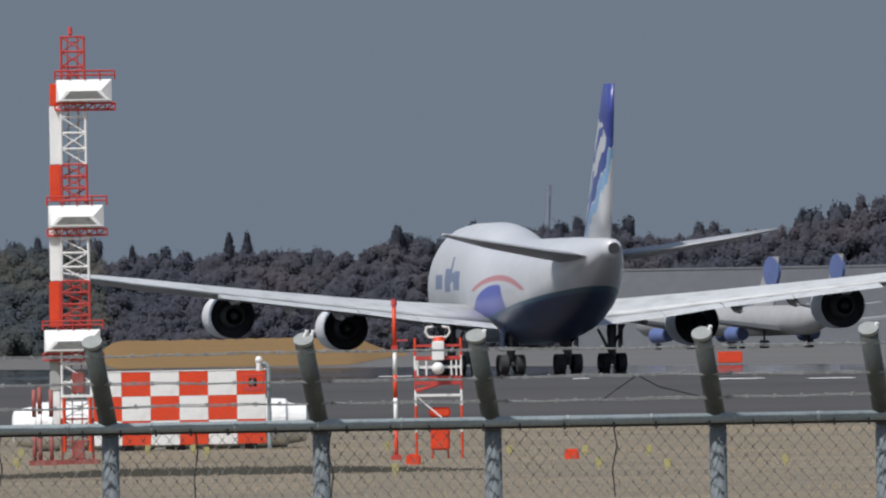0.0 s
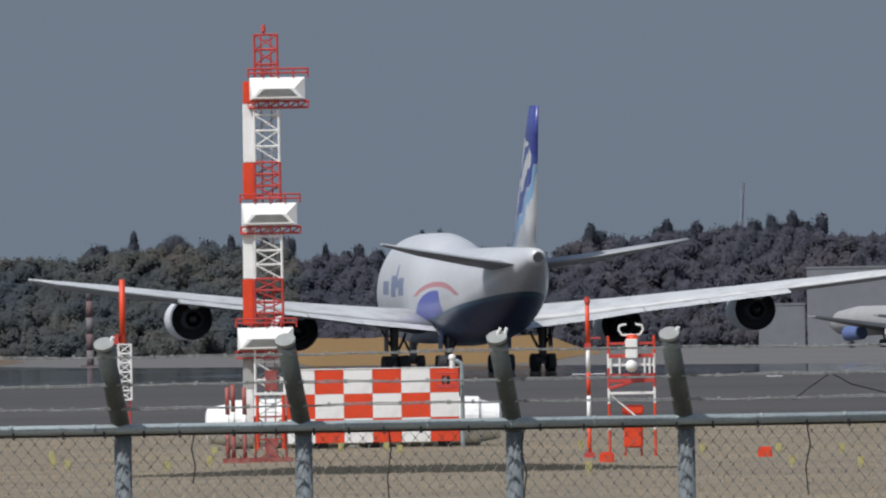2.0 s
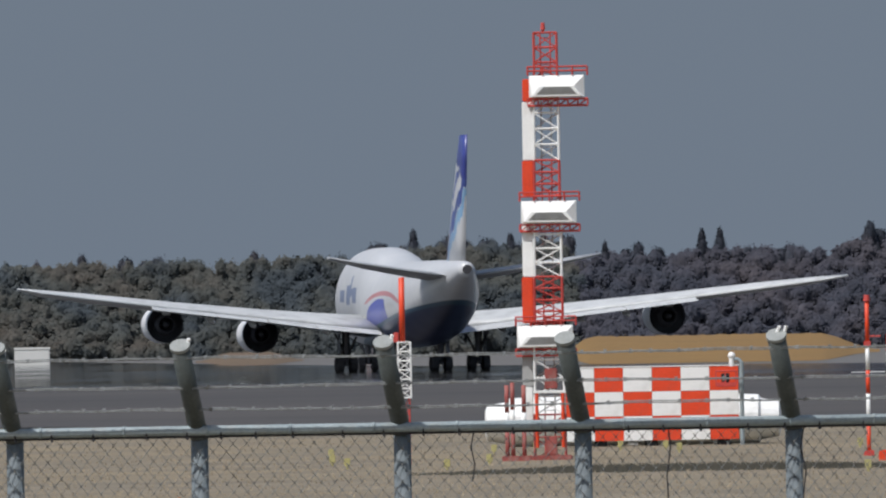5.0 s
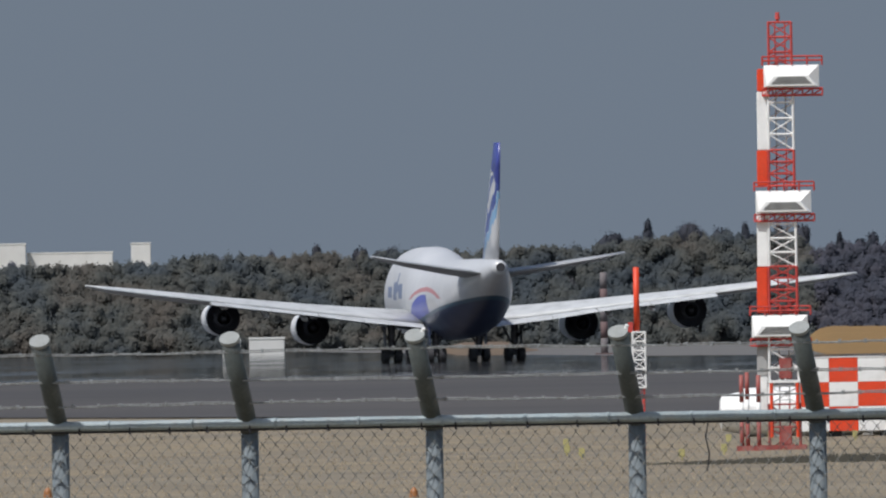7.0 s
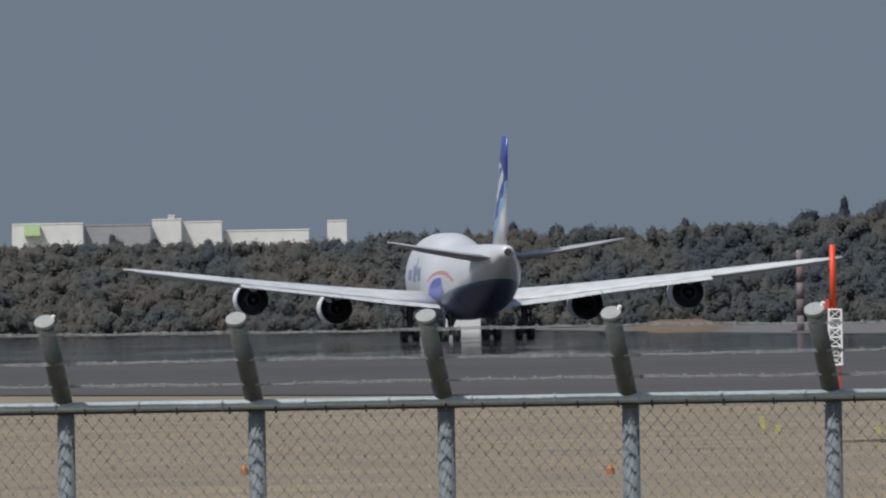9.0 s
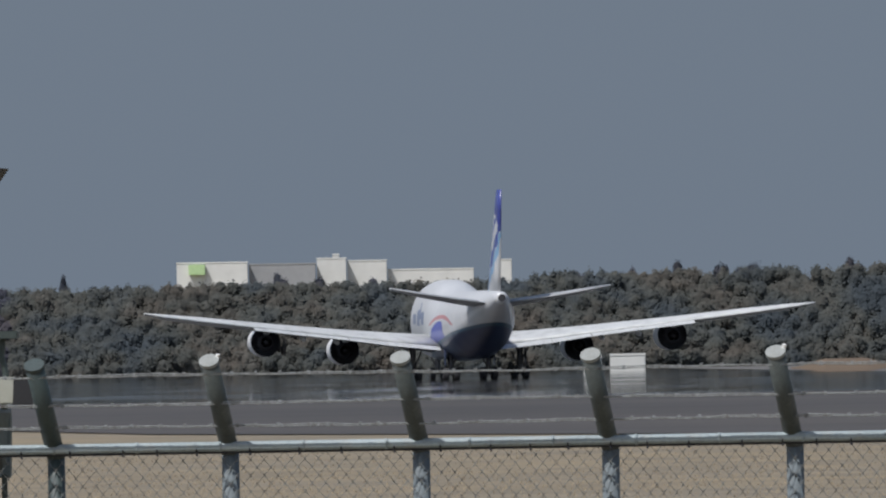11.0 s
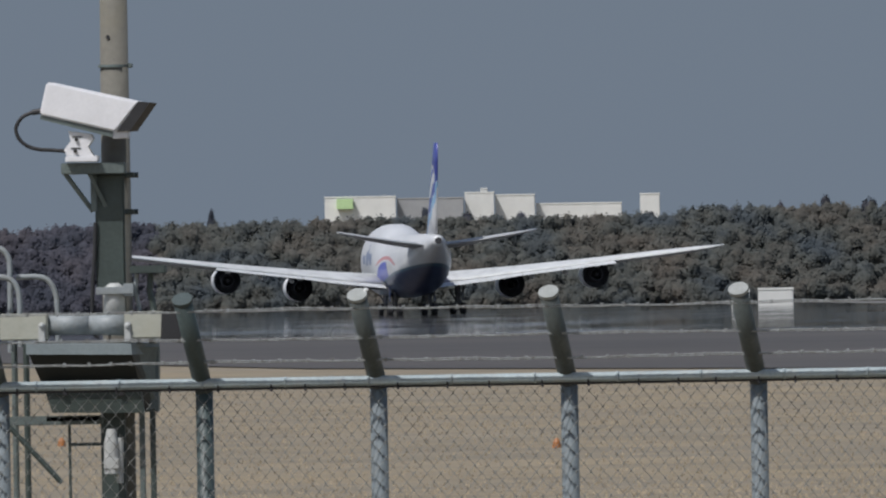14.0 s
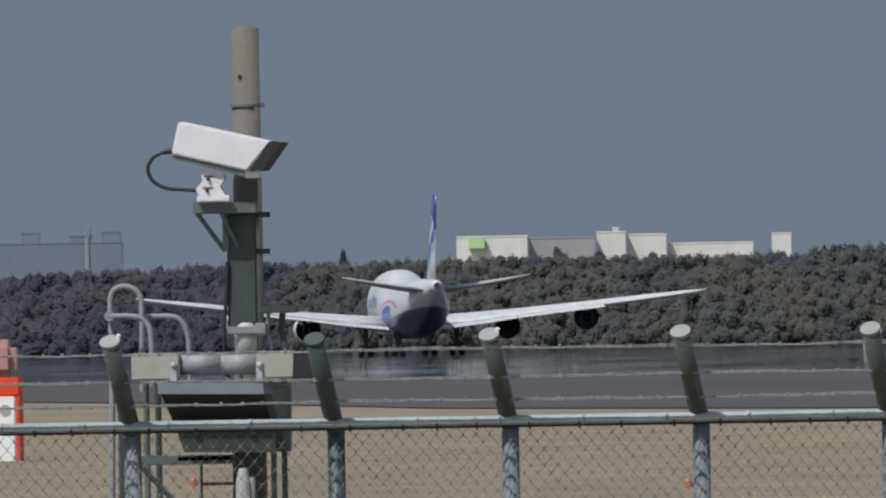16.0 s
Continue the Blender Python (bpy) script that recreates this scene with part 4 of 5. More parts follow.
def striped_pole(name, label, u, v_top, v_foot, dist, r, bands, lean=0.0, base=None):
    """A pole painted in red and white bands, counted from the top."""
    k = FOCAL / dist
    foot = spot(u, v_foot, dist)
    g = ground_z(foot.x, foot.y)
    pole = tagged(new(name), label, "pole")
    pole.location = (foot.x, foot.y, g)
    top = foot.z + (v_foot - v_top) / k - g
    z = top
    for share, mat in bands:
        bm = B()
        z2 = z - share * top
        tube(bm, (lean * z, 0, z2), (lean * z, 0, z), r, n=12)
        part("band", bm, mat, pole, "white band" if mat is WHITE else "red band", True)
        z = z2
    bm = B()
    box(bm, -r * 2.5, r * 2.5, -r * 2.5, r * 2.5, -0.1, 0.18, 0.02)
    part("base_plate", bm, base or DULL_RED, pole)
    return pole, top


def build_masts():
    # thin monitor pole with its lamp
    pole, top = striped_pole("monitor_pole", "slender red and white banded monitor pole with a lamp", 702, 540, 828, 748.0, 0.07,
                             ((0.28, SIGNAL_RED), (0.17, WHITE), (0.15, SIGNAL_RED), (0.2, WHITE), (0.2, SIGNAL_RED)))
    bm = B()
    tube(bm, (0, 0, top - 0.02), (0, 0, top + 0.2), 0.11, 0.09, 12)
    part("lamp", bm, DULL_RED, pole, "dark red lamp")
    bm = B()
    tube(bm, (0, 0, top * 0.77), (0.45, 0, top * 0.77), 0.03, n=8)
    box(bm, -0.12, 0.12, -0.1, 0.1, top * 0.72 - 0.1, top * 0.72 + 0.1, 0.02)
    part("junction_box", bm, DULL_RED, pole, "small dark red box")
    # frame with instruments
    d = 752.0
    k = FOCAL / d
    foot = spot(778, 800, d)
    g = ground_z(foot.x, foot.y)
    rig = tagged(new("instrument_frame"), "red and white steel frame with an orange cabinet and white instruments", "frame")
    rig.location = (foot.x, foot.y, g)
    zb = foot.z - g
    Z = lambda v: zb + (800 - v) / k
    w = 0.78
    for x in (-w, w):
        for y in (0.0, 1.3):
            for va, vb, mat in ((800, 765, SIGNAL_RED), (765, 745, WHITE), (745, 718, SIGNAL_RED), (718, 690, WHITE), (690, 655, DULL_RED), (655, 630, WHITE), (630, 598, SIGNAL_RED)):
                bm = B()
                tube(bm, (x, y, Z(va) if va < 800 else -0.05), (x, y, Z(vb)), 0.045, n=8)
                part("leg", bm, mat, rig, "white leg section" if mat is WHITE else "red leg section")
    for v, mat in ((700, WHITE), (668, DULL_RED), (650, WHITE), (634, DULL_RED), (612, DULL_RED), (678, DULL_RED)):
        t = 0.065 if v in (634, 678) else 0.045
        for y in (0.0, 1.3):
            part("cross_beam", box(B(), -w, w, y - 0.05, y + 0.05, Z(v) - t, Z(v) + t, 0.01), mat, rig, "white beam" if mat is WHITE else "red beam")
    bm = B()
    tube(bm, (-w, 0, Z(692)), (w, 0, Z(668)), 0.06, n=6)
    part("brace", bm, DULL_RED, rig)
    bm = B()
    tube(bm, (-w, 0, Z(700)), (0.1, 0, Z(740)), 0.03, n=6)
    part("brace", bm, WHITE, rig)
    for x in (-0.7, -0.4, 0.45, 0.62, 0.78):
        bm = B()
        tube(bm, (x, -0.08, Z(665)), (x, -0.08, Z(638)), 0.035, n=6)
        part("baluster", bm, WHITE, rig)
    bm = B()
    box(bm, -0.3, 0.36, 0.2, 0.9, Z(797), Z(757), 0.06)
    box(bm, -0.34, 0.4, 0.15, 0.95, Z(739), Z(721), 0.06)
    for x in (-0.24, 0.3):
        tube(bm, (x, 0.5, -0.05), (x, 0.5, Z(724)), 0.04, n=6)
    part("cabinet", bm, SIGNAL_RED, rig, "bright orange-red cabinet")
    bm = B()
    box(bm, -0.2, 0.22, -0.25, 0.15, Z(638), Z(604), 0.03)
    bmesh.ops.create_uvsphere(bm, u_segments=16, v_segments=10, radius=0.21, matrix=Matrix.Translation((0, -0.3, Z(652))))
    part("instrument", bm, WHITE, rig, "white instrument housing")
    bm = B()
    tube(bm, (0.05, 0, Z(604)), (0.05, 0, Z(596)), 0.22, 0.16, 12)
    part("lamp", bm, SIGNAL_RED, rig, "red lamp")
    bm = B()
    for sx in (-1, 1):
        pts = [(0, 0, Z(597)), (sx * 0.3, 0, Z(597)), (sx * 0.42, 0, Z(588)), (sx * 0.38, 0, Z(580)), (sx * 0.15, 0, Z(578))]
        bent(bm, pts, 0.035, 6)
    part("wind_sensor", bm, WHITE, rig, "white forked wind sensor")
    # lattice pole with a red tube on top
    for u, vt, vm, vl, vf, d, name in ((-118, 499, 614, 712, 805, 740.0, "frangible_mast"),):
        k = FOCAL / d
        foot = spot(u, vf, d)
        g = ground_z(foot.x, foot.y)
        zb = foot.z - g
        Z = lambda v: zb + (vf - v) / k
        mast = tagged(new(name), "slim white lattice mast with a bright red tube on top", "mast")
        mast.location = (foot.x, foot.y, g)
        bm = B()
        tube(bm, (-0.06, 0, Z(vm)), (-0.06, 0, Z(vt)), 0.1, n=14)
        part("tube", bm, SIGNAL_RED, mast, "bright red tube", True)
        lattice(mast, 0, 0, Z(vl), Z(vm), 0.42, WHITE, 6, 0.035, "white lattice shaft")
        lattice(mast, 0, 0, -0.05, Z(vl), 0.3, DULL_RED, 5, 0.03, "faded red lattice foot")
        bm = B()
        box(bm, -0.36, -0.18, -0.1, 0.1, Z(vm), Z(vm - 18), 0.02)
        part("lamp", bm, DULL_RED, mast, "dark red lamp box")
    # further banded poles, far off
    for u, vt, vf, d in ((-182, 508, 640, 2300.0),):
        striped_pole("marker_pole", "distant red and white banded pole dulled by haze on the grass", u, vt, vf, d, 0.38, ((0.2, HAZY_WHITE), (0.2, HAZY_RED), (0.2, HAZY_WHITE), (0.2, HAZY_RED), (0.2, HAZY_WHITE)), base=HAZY_RED)
    # posts left of the tower
    for u, vt in ((62, 690), (72, 682), (92, 690)):
        striped_pole("guard_post", "faded red and white steel post beside the tower", u, vt, 815, 752.0, 0.075, ((0.36, MUTED_RED), (0.22, WHITE), (0.42, MUTED_RED)), base=MUTED_RED)
    # camera head and pipe on the shelter's end
    d = 818.0
    k = FOCAL / d
    foot = spot(478, 800, d)
    g = ground_z(foot.x, foot.y)
    ob = tagged(new("vent_pipe"), "pale bent pipe standing at the end of the shelter", "pipe")
    ob.location = (foot.x, foot.y, g)
    zz = lambda v: foot.z - g + (800 - v) / k
    bm = B()
    bent(bm, [(0, 0, -0.05), (0, 0, zz(650)), (-0.12, 0, zz(644)), (-0.36, 0, zz(642))], 0.08, 8)
    part("pipe", bm, GALV, ob)
    bm = B()
    tube(bm, (-0.36, 0, zz(656)), (-0.36, 0, zz(640)), 0.1, n=10)
    bmesh.ops.create_uvsphere(bm, u_segments=12, v_segments=8, radius=0.14, matrix=Matrix.Translation((-0.36, 0, zz(637))))
    part("cowl", bm, WHITE, ob, "white rounded cowl")
    bm = B()
    box(bm, -0.95, -0.2, -0.35, 0.3, zz(692), zz(684), 0.02)
    for x in (-0.95, -0.6, -0.2):
        tube(bm, (x, -0.33, zz(690)), (x, -0.33, zz(664)), 0.03, n=6)
    tube(bm, (-0.95, -0.33, zz(664)), (-0.2, -0.33, zz(664)), 0.03, n=6)
    part("platform", bm, DULL_RED, ob, "red railed platform")
    bm = B()
    box(bm, -0.75, -0.45, -0.2, 0.1, zz(684), zz(668), 0.02)
    part("motor", bm, DARK, ob, "dark motor")


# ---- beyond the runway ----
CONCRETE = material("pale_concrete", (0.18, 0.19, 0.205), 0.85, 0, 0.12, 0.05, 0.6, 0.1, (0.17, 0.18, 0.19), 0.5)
FAR_WHITE = material("white_cladding", (0.64, 0.64, 0.61), 0.7, 0, 0.08, 0.05, 0.5, 0.0, (0.5, 0.5, 0.48), 0.4)
GLASS = material("sky_lit_glazing", (0.27, 0.29, 0.3), 0.4, 0, 0.2, 0.3, 2, 0.0)
GREEN = material("green_sign_paint", (0.42, 0.58, 0.30), 0.5, 0, 0.1, 0.3, 2, 0.0)


def block(name, label, u0, u1, v_top, dist, deep, mat, bays, storeys, category="building", roof=FAR_WHITE):
    """A plain building with a roof edge and a grid of windows."""
    a, b = spot(u0, v_top, dist), spot(u1, v_top, dist)
    ob = tagged(new(name), label, category)
    ob.location = ((a.x + b.x) / 2, (a.y + b.y) / 2, 0)
    w, h = (b - a).length / 2, (a.z + b.z) / 2
    ob.rotation_euler = (0, 0, math.atan2(b.y - a.y, b.x - a.x))
    bm = B()
    box(bm, -w, w, 0, deep, -0.5, h, 0.1)
    part("wall", bm, mat, ob)
    bm = B()
    box(bm, -w - 0.05, w + 0.05, -0.06, deep + 0.06, h, h + 0.3, 0.03)
    part("roof", bm, roof, ob)
    if bays:
        bw, sh = 2 * w / bays, h / storeys
        bm = B()
        box(bm, -bw * 0.34, bw * 0.34, -0.06, 0.05, 0, sh * 0.42, 0.03)
        win = mesh_of("window", bm, GLASS)
        for j in range(storeys):
            for i in range(bays):
                p = new("window", win)
                p.parent = ob
                p.location = (-w + (i + 0.5) * bw, 0, (j + 0.35) * sh)
    return ob


def small_airliner(u, v_top, dist, turn):
    top = spot(u, v_top, dist)
    k = top.z / 12.2
    ob = tagged(new("parked_airliner"), "distant parked airliner, white and blue dulled by haze, with a disc on its fin", "aeroplane", "airliners parked at the terminal")
    ob.location = (top.x - 18.4 * k * math.sin(radians(turn)), top.y, 0)
    ob.rotation_euler = (0, 0, radians(turn))
    ob.scale = (k, k, k)
    loops = []
    for s, r, z in ((-18, 0.3, 4.6), (-14, 1.2, 4.2), (-9, 1.95, 3.7), (10, 2.0, 3.6), (15, 1.6, 3.4), (17.6, 0.4, 3.1)):
        loops.append([(r * math.cos(a), s, z + r * math.sin(a)) for a in np.linspace(0, math.tau, 20, endpoint=False)])
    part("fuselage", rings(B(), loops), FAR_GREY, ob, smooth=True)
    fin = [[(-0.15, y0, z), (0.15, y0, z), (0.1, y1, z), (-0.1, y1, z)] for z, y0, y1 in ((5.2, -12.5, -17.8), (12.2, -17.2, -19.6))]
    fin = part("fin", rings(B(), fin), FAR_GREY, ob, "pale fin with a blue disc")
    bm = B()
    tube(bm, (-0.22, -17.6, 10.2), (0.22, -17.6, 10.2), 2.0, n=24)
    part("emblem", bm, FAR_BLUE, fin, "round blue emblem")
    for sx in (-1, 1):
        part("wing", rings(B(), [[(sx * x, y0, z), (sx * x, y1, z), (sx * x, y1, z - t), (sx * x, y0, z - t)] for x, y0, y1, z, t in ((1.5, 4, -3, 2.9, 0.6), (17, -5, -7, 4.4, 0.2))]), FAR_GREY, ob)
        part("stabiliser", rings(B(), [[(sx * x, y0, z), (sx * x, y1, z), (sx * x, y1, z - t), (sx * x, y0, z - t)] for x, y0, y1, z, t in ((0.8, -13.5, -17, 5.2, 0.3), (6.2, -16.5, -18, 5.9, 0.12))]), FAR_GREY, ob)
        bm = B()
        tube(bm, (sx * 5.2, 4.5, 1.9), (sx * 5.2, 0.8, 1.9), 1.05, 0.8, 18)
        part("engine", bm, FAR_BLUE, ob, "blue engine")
        bm = B()
        tube(bm, (sx * 3.2, -1.5, 0.45), (sx * 3.2, -1.5, 2.6), 0.15, n=8)
        tube(bm, (sx * 3.2 - 0.5, -1.5, 0.55), (sx * 3.2 + 0.5, -1.5, 0.55), 0.55, n=14)
        part("landing_gear", bm, TYRE, ob)
    bm = B()
    tube(bm, (0, 12.5, 0.4), (0, 12.5, 2.2), 0.12, n=8)
    tube(bm, (-0.3, 12.5, 0.4), (0.3, 12.5, 0.4), 0.4, n=14)
    part("landing_gear", bm, TYRE, ob)
    return ob


# airliner white and blue, greyed for haze; the grey also clads a terminal block
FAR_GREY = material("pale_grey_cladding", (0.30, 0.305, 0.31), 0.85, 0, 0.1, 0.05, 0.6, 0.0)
FAR_BLUE = material("haze_tinted_blue", (0.10, 0.14, 0.30), 0.5, 0, 0.12, 0.4, 3, 0.0)
# haze mixed into the colours of town and masts, close to the sky's
TOWN = material("haze_tinted_walls", (0.155, 0.187, 0.235), 0.9, 0, 0.06, 0.1, 0.8, 0.0)
MAST_GREY = material("haze_tinted_mast", (0.20, 0.225, 0.27), 0.8, 0, 0.1, 0.3, 2, 0.0)


def build_far_side():
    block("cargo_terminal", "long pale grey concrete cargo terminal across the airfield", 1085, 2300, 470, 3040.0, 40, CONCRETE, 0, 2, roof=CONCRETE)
    # invented low annex that eases the terminal's end into the haze
    block("terminal_annex", "low pale grey annex added to soften the end of the cargo terminal", 1000, 1083, 545, 3040.0, 30, CONCRETE, 0, 1, roof=CONCRETE)
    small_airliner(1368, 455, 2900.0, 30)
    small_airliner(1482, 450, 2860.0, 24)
    # red sign board beside the runway
    d = 1690.0
    p = spot(1292, 640, d)
    sign = tagged(new("guidance_sign"), "low red guidance sign board on short legs beside the runway", "sign")
    sign.location = (p.x, p.y, 0.0)
    bm = B()
    box(bm, -0.95, 0.95, -0.12, 0.12, 0.18, 1.05, 0.04)
    part("panel", bm, SIGNAL_RED, sign, "plain red panel")
    for x in (-0.7, 0.0, 0.7):
        bm = B()
        tube(bm, (x, 0, -0.05), (x, 0, 0.2), 0.05, n=8)
        part("leg", bm, GREY_PAINT, sign)
    # white hut and trailer near the trees
    for u0, u1, v, d, lab in ((-811, -748, 627, 2860.0, "small plain white hut before the trees"), (-858, -826, 631, 2850.0, "low white cabin beside the hut before the trees")):
        block("hut", lab, u0, u1, v, d, 5, FAR_WHITE, 0, 1)
    # white terminal rising behind the woods
    d = 4250.0
    for u0, u1, v, mat, bays in ((-1578, -1452, 464, FAR_WHITE, 7), (-1450, -1332, 466, FAR_GREY, 6), (-1330, -1278, 456, FAR_WHITE, 3), (-1276, -1206, 460, FAR_WHITE, 4), (-1204, -1052, 475, FAR_WHITE, 9), (-1020, -985, 458, FAR_WHITE, 2), (-1302, -1290, 449, FAR_WHITE, 0)):
        block("terminal_building", "white terminal building rising behind the wooded bank" if mat is FAR_WHITE else "grey terminal block rising behind the wooded bank", u0, u1, v, d, 18, mat, 0, 5, roof=mat)
        d += 6
    a = spot(-1542, 466, 4249.0)
    sign = tagged(new("roof_sign"), "green sign panel on the white terminal building", "sign")
    sign.location = a
    bm = B()
    box(bm, -1.6, 1.6, -0.4, 0.9, -2.0, 0.0, 0.1)
    part("panel", bm, GREEN, sign)
    # ochre banks of uncut grass
    for u0, u1, v, d, run in ((150, 720, 600, 2950.0, 930), (-490, -300, 632, 2900.0, 500)):
        bm = B()
        n = 60
        low, high, back = [], [], []
        rnd = random.Random(5)
        crest = max(0.15, spot((u0 + u1) / 2, v, d).z)
        for i in range(n + 1):
            u = u0 + (u1 - u0) * i / n
            e = min(1.0, (9.0 if u0 > 0 else 3.0) * i / n, (5.0 if u0 > 0 else 3.0) * (n - i) / n)
            rise = e * e * (3 - 2 * e)
            p, q, r = spot(u, v, d), spot(u, v, d - run * (0.3 + 0.7 * rise)), spot(u, v, d + 80)
            low.append(bm.verts.new((q.x, q.y, 0.06)))
            high.append(bm.verts.new((p.x, p.y, 0.08 + crest * rise * rnd.uniform(0.94, 1.0))))
            back.append(bm.verts.new((r.x, r.y, 0.05)))
        for i in range(n):
            bm.faces.new((low[i], low[i + 1], high[i + 1], high[i]))
            bm.faces.new((high[i], high[i + 1], back[i + 1], back[i]))
        tagged(part("grass_bank", bm, ORANGE_GRASS if u0 > 0 else BROWN_GRASS, smooth=True), "low ochre bank of dry uncut grass before the trees", "bank", kind="structure")
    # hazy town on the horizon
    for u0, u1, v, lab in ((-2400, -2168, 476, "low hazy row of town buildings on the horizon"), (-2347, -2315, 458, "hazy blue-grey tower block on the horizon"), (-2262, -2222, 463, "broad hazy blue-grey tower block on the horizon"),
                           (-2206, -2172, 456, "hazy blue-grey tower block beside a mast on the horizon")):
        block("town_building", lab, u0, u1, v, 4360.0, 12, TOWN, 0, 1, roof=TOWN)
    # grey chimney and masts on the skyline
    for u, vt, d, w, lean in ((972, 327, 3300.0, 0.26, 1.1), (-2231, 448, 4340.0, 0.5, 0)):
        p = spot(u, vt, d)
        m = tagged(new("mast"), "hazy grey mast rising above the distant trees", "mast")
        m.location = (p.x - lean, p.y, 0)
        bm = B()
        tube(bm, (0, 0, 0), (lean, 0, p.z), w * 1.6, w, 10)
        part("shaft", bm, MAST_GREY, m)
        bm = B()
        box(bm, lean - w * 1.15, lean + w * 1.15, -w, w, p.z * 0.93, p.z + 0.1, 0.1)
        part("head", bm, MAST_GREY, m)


# ---- small things on the grass ----
def build_markers():
    bm = B()
    tube(bm, (0, 0, -0.05), (0, 0, 0.3), 0.035, n=8)
    box(bm, -0.1, 0.1, -0.03, 0.03, 0.1, 0.36, 0.02)
    me = mesh_of("stake", bm, YELLOW)
    for u, v in ((38, 812), (262, 806), (342, 805), (366, 808), (686, 800), (700, 842), (902, 806), (1060, 830), (1148, 806), (1182, 832), (1390, 824), (1036, 806), (-248, 832), (-222, 838), (-45, 840), (-250, 820), (30, 830), (112, 808), (-1238, 0)):
        if v == 0:
            continue
        drop = -(u - 784) * math.sin(TILT) - (v - 441) * math.cos(TILT) - LEVEL
        d = -FOCAL * 4.33 / drop
        p = spot(u, v, d)
        ob = tagged(new("marker_stake", None), "small yellow marker stake standing in dry grass", "marker", "yellow marker stakes")
        ob.location = (p.x, p.y, ground_z(p.x, p.y))
        c = new("stake", me)
        c.parent = ob
    bm = B()
    box(bm, -0.24, 0.24, -0.2, 0.2, -0.05, 0.34, 0.05)
    me = mesh_of("case", bm, SIGNAL_RED)
    for u, v in ((1012, 812), (732, 822)):
        drop = -(u - 784) * math.sin(TILT) - (v - 441) * math.cos(TILT) - LEVEL
        d = -FOCAL * 4.33 / drop
        p = spot(u, v, d)
        ob = tagged(new("marker_box"), "small red marker box lying on dry grass", "marker", "red marker boxes")
        ob.location = (p.x, p.y, ground_z(p.x, p.y))
        c = new("case", me)
        c.parent = ob
    bm = B()
    tube(bm, (0, 0, -0.02), (0, 0, 0.16), 0.13, 0.1, 12)
    tube(bm, (0, 0, 0.16), (0, 0, 0.26), 0.1, 0.03, 12)
    me = mesh_of("lens", bm, material("amber_plastic", (0.30, 0.12, 0.035), 0.5, 0, 0.15, 4, 20, 0.0))
    for u, v in ((-1167, 905), (-519, 905), (-2043, 903)):
        drop = -(u - 784) * math.sin(TILT) - (v - 441) * math.cos(TILT) - LEVEL
        d = -FOCAL * 4.3 / drop
        p = spot(u, v, d)
        ob = tagged(new("edge_light"), "small amber edge light set in dry grass", "light", "amber edge lights")
        ob.location = (p.x, p.y, ground_z(p.x, p.y))
        c = new("lens", me)
        c.parent = ob
    # drainage strip with rank grass
    rnd = random.Random(8)
    verts, faces = [], []
    for _ in range(5200):
        u = rnd.uniform(-120, 880)
        edge = min(1.0, (u + 120) / 320, (880 - u) / 300)
        d = 687 + rnd.gauss(0, 3)
        p = spot(u, 836, d)
        z = ground_z(p.x, p.y)
        h = rnd.uniform(0.08, 0.26) * max(0.15, edge)
        x, y, n = p.x, p.y, len(verts)
        dx = rnd.uniform(-0.15, 0.15)
        verts += [(x - 0.05, y, z - 0.02), (x + 0.05, y, z - 0.02), (x + dx, y + 0.02, z + h)]
        faces.append((n, n + 1, n + 2))
    me = bpy.data.meshes.new("rank_grass")
    me.from_pydata(verts, [], faces)
    me.materials.append(DITCH)
    tagged(new("rank_grass", me), "dark strip of rank grass along a drain", "grass", kind="stuff")
    # dry tufts over the near grass
    verts, faces = [], []
    for _ in range(22000):
        d = rnd.uniform(360, 900)
        h = rnd.uniform(-3400, 1300)
        x, y = d * math.sin(h / FOCAL), d * math.cos(h / FOCAL)
        z, n = ground_z(x, y), len(verts)
        k = rnd.uniform(0.02, 0.11)
        dx = rnd.uniform(-0.1, 0.1)
        verts += [(x - 0.04, y, z - 0.02), (x + 0.04, y, z - 0.02), (x + dx, y + 0.02, z + k)]
        faces.append((n, n + 1, n + 2))
    me = bpy.data.meshes.new("grass_tufts")
    me.from_pydata(verts, [], faces)
    me.materials.append(material("straw", (0.27, 0.225, 0.16), 0.95, 0, 0.2, 0.1, 1.0, 0.0, None, 0, 0, 0.3))
    tagged(new("grass_tufts", me), "short straw-coloured grass tufts on the airfield", "grass", kind="stuff")
    # white paint on the asphalt
    for u, v, half in ((1310, 672, 45), (1475, 670, 40), (700, 668, 30), (1030, 672, 14)):
        drop = -(u - 784) * math.sin(TILT) - (v - 441) * math.cos(TILT) - LEVEL
        d = -FOCAL * 3.0 / drop
        bm = B()
        a, b = spot(u - half, v, d), spot(u + half, v, d)
        za = max(ground_z(a.x, a.y), ground_z(a.x, a.y + 14)) + 0.055
        box(bm, a.x, b.x, a.y, a.y + 14, za, za + 0.012)
        tagged(part("paint_mark", bm, WHITE), "worn white paint bar on dark asphalt", "marking", kind="structure")


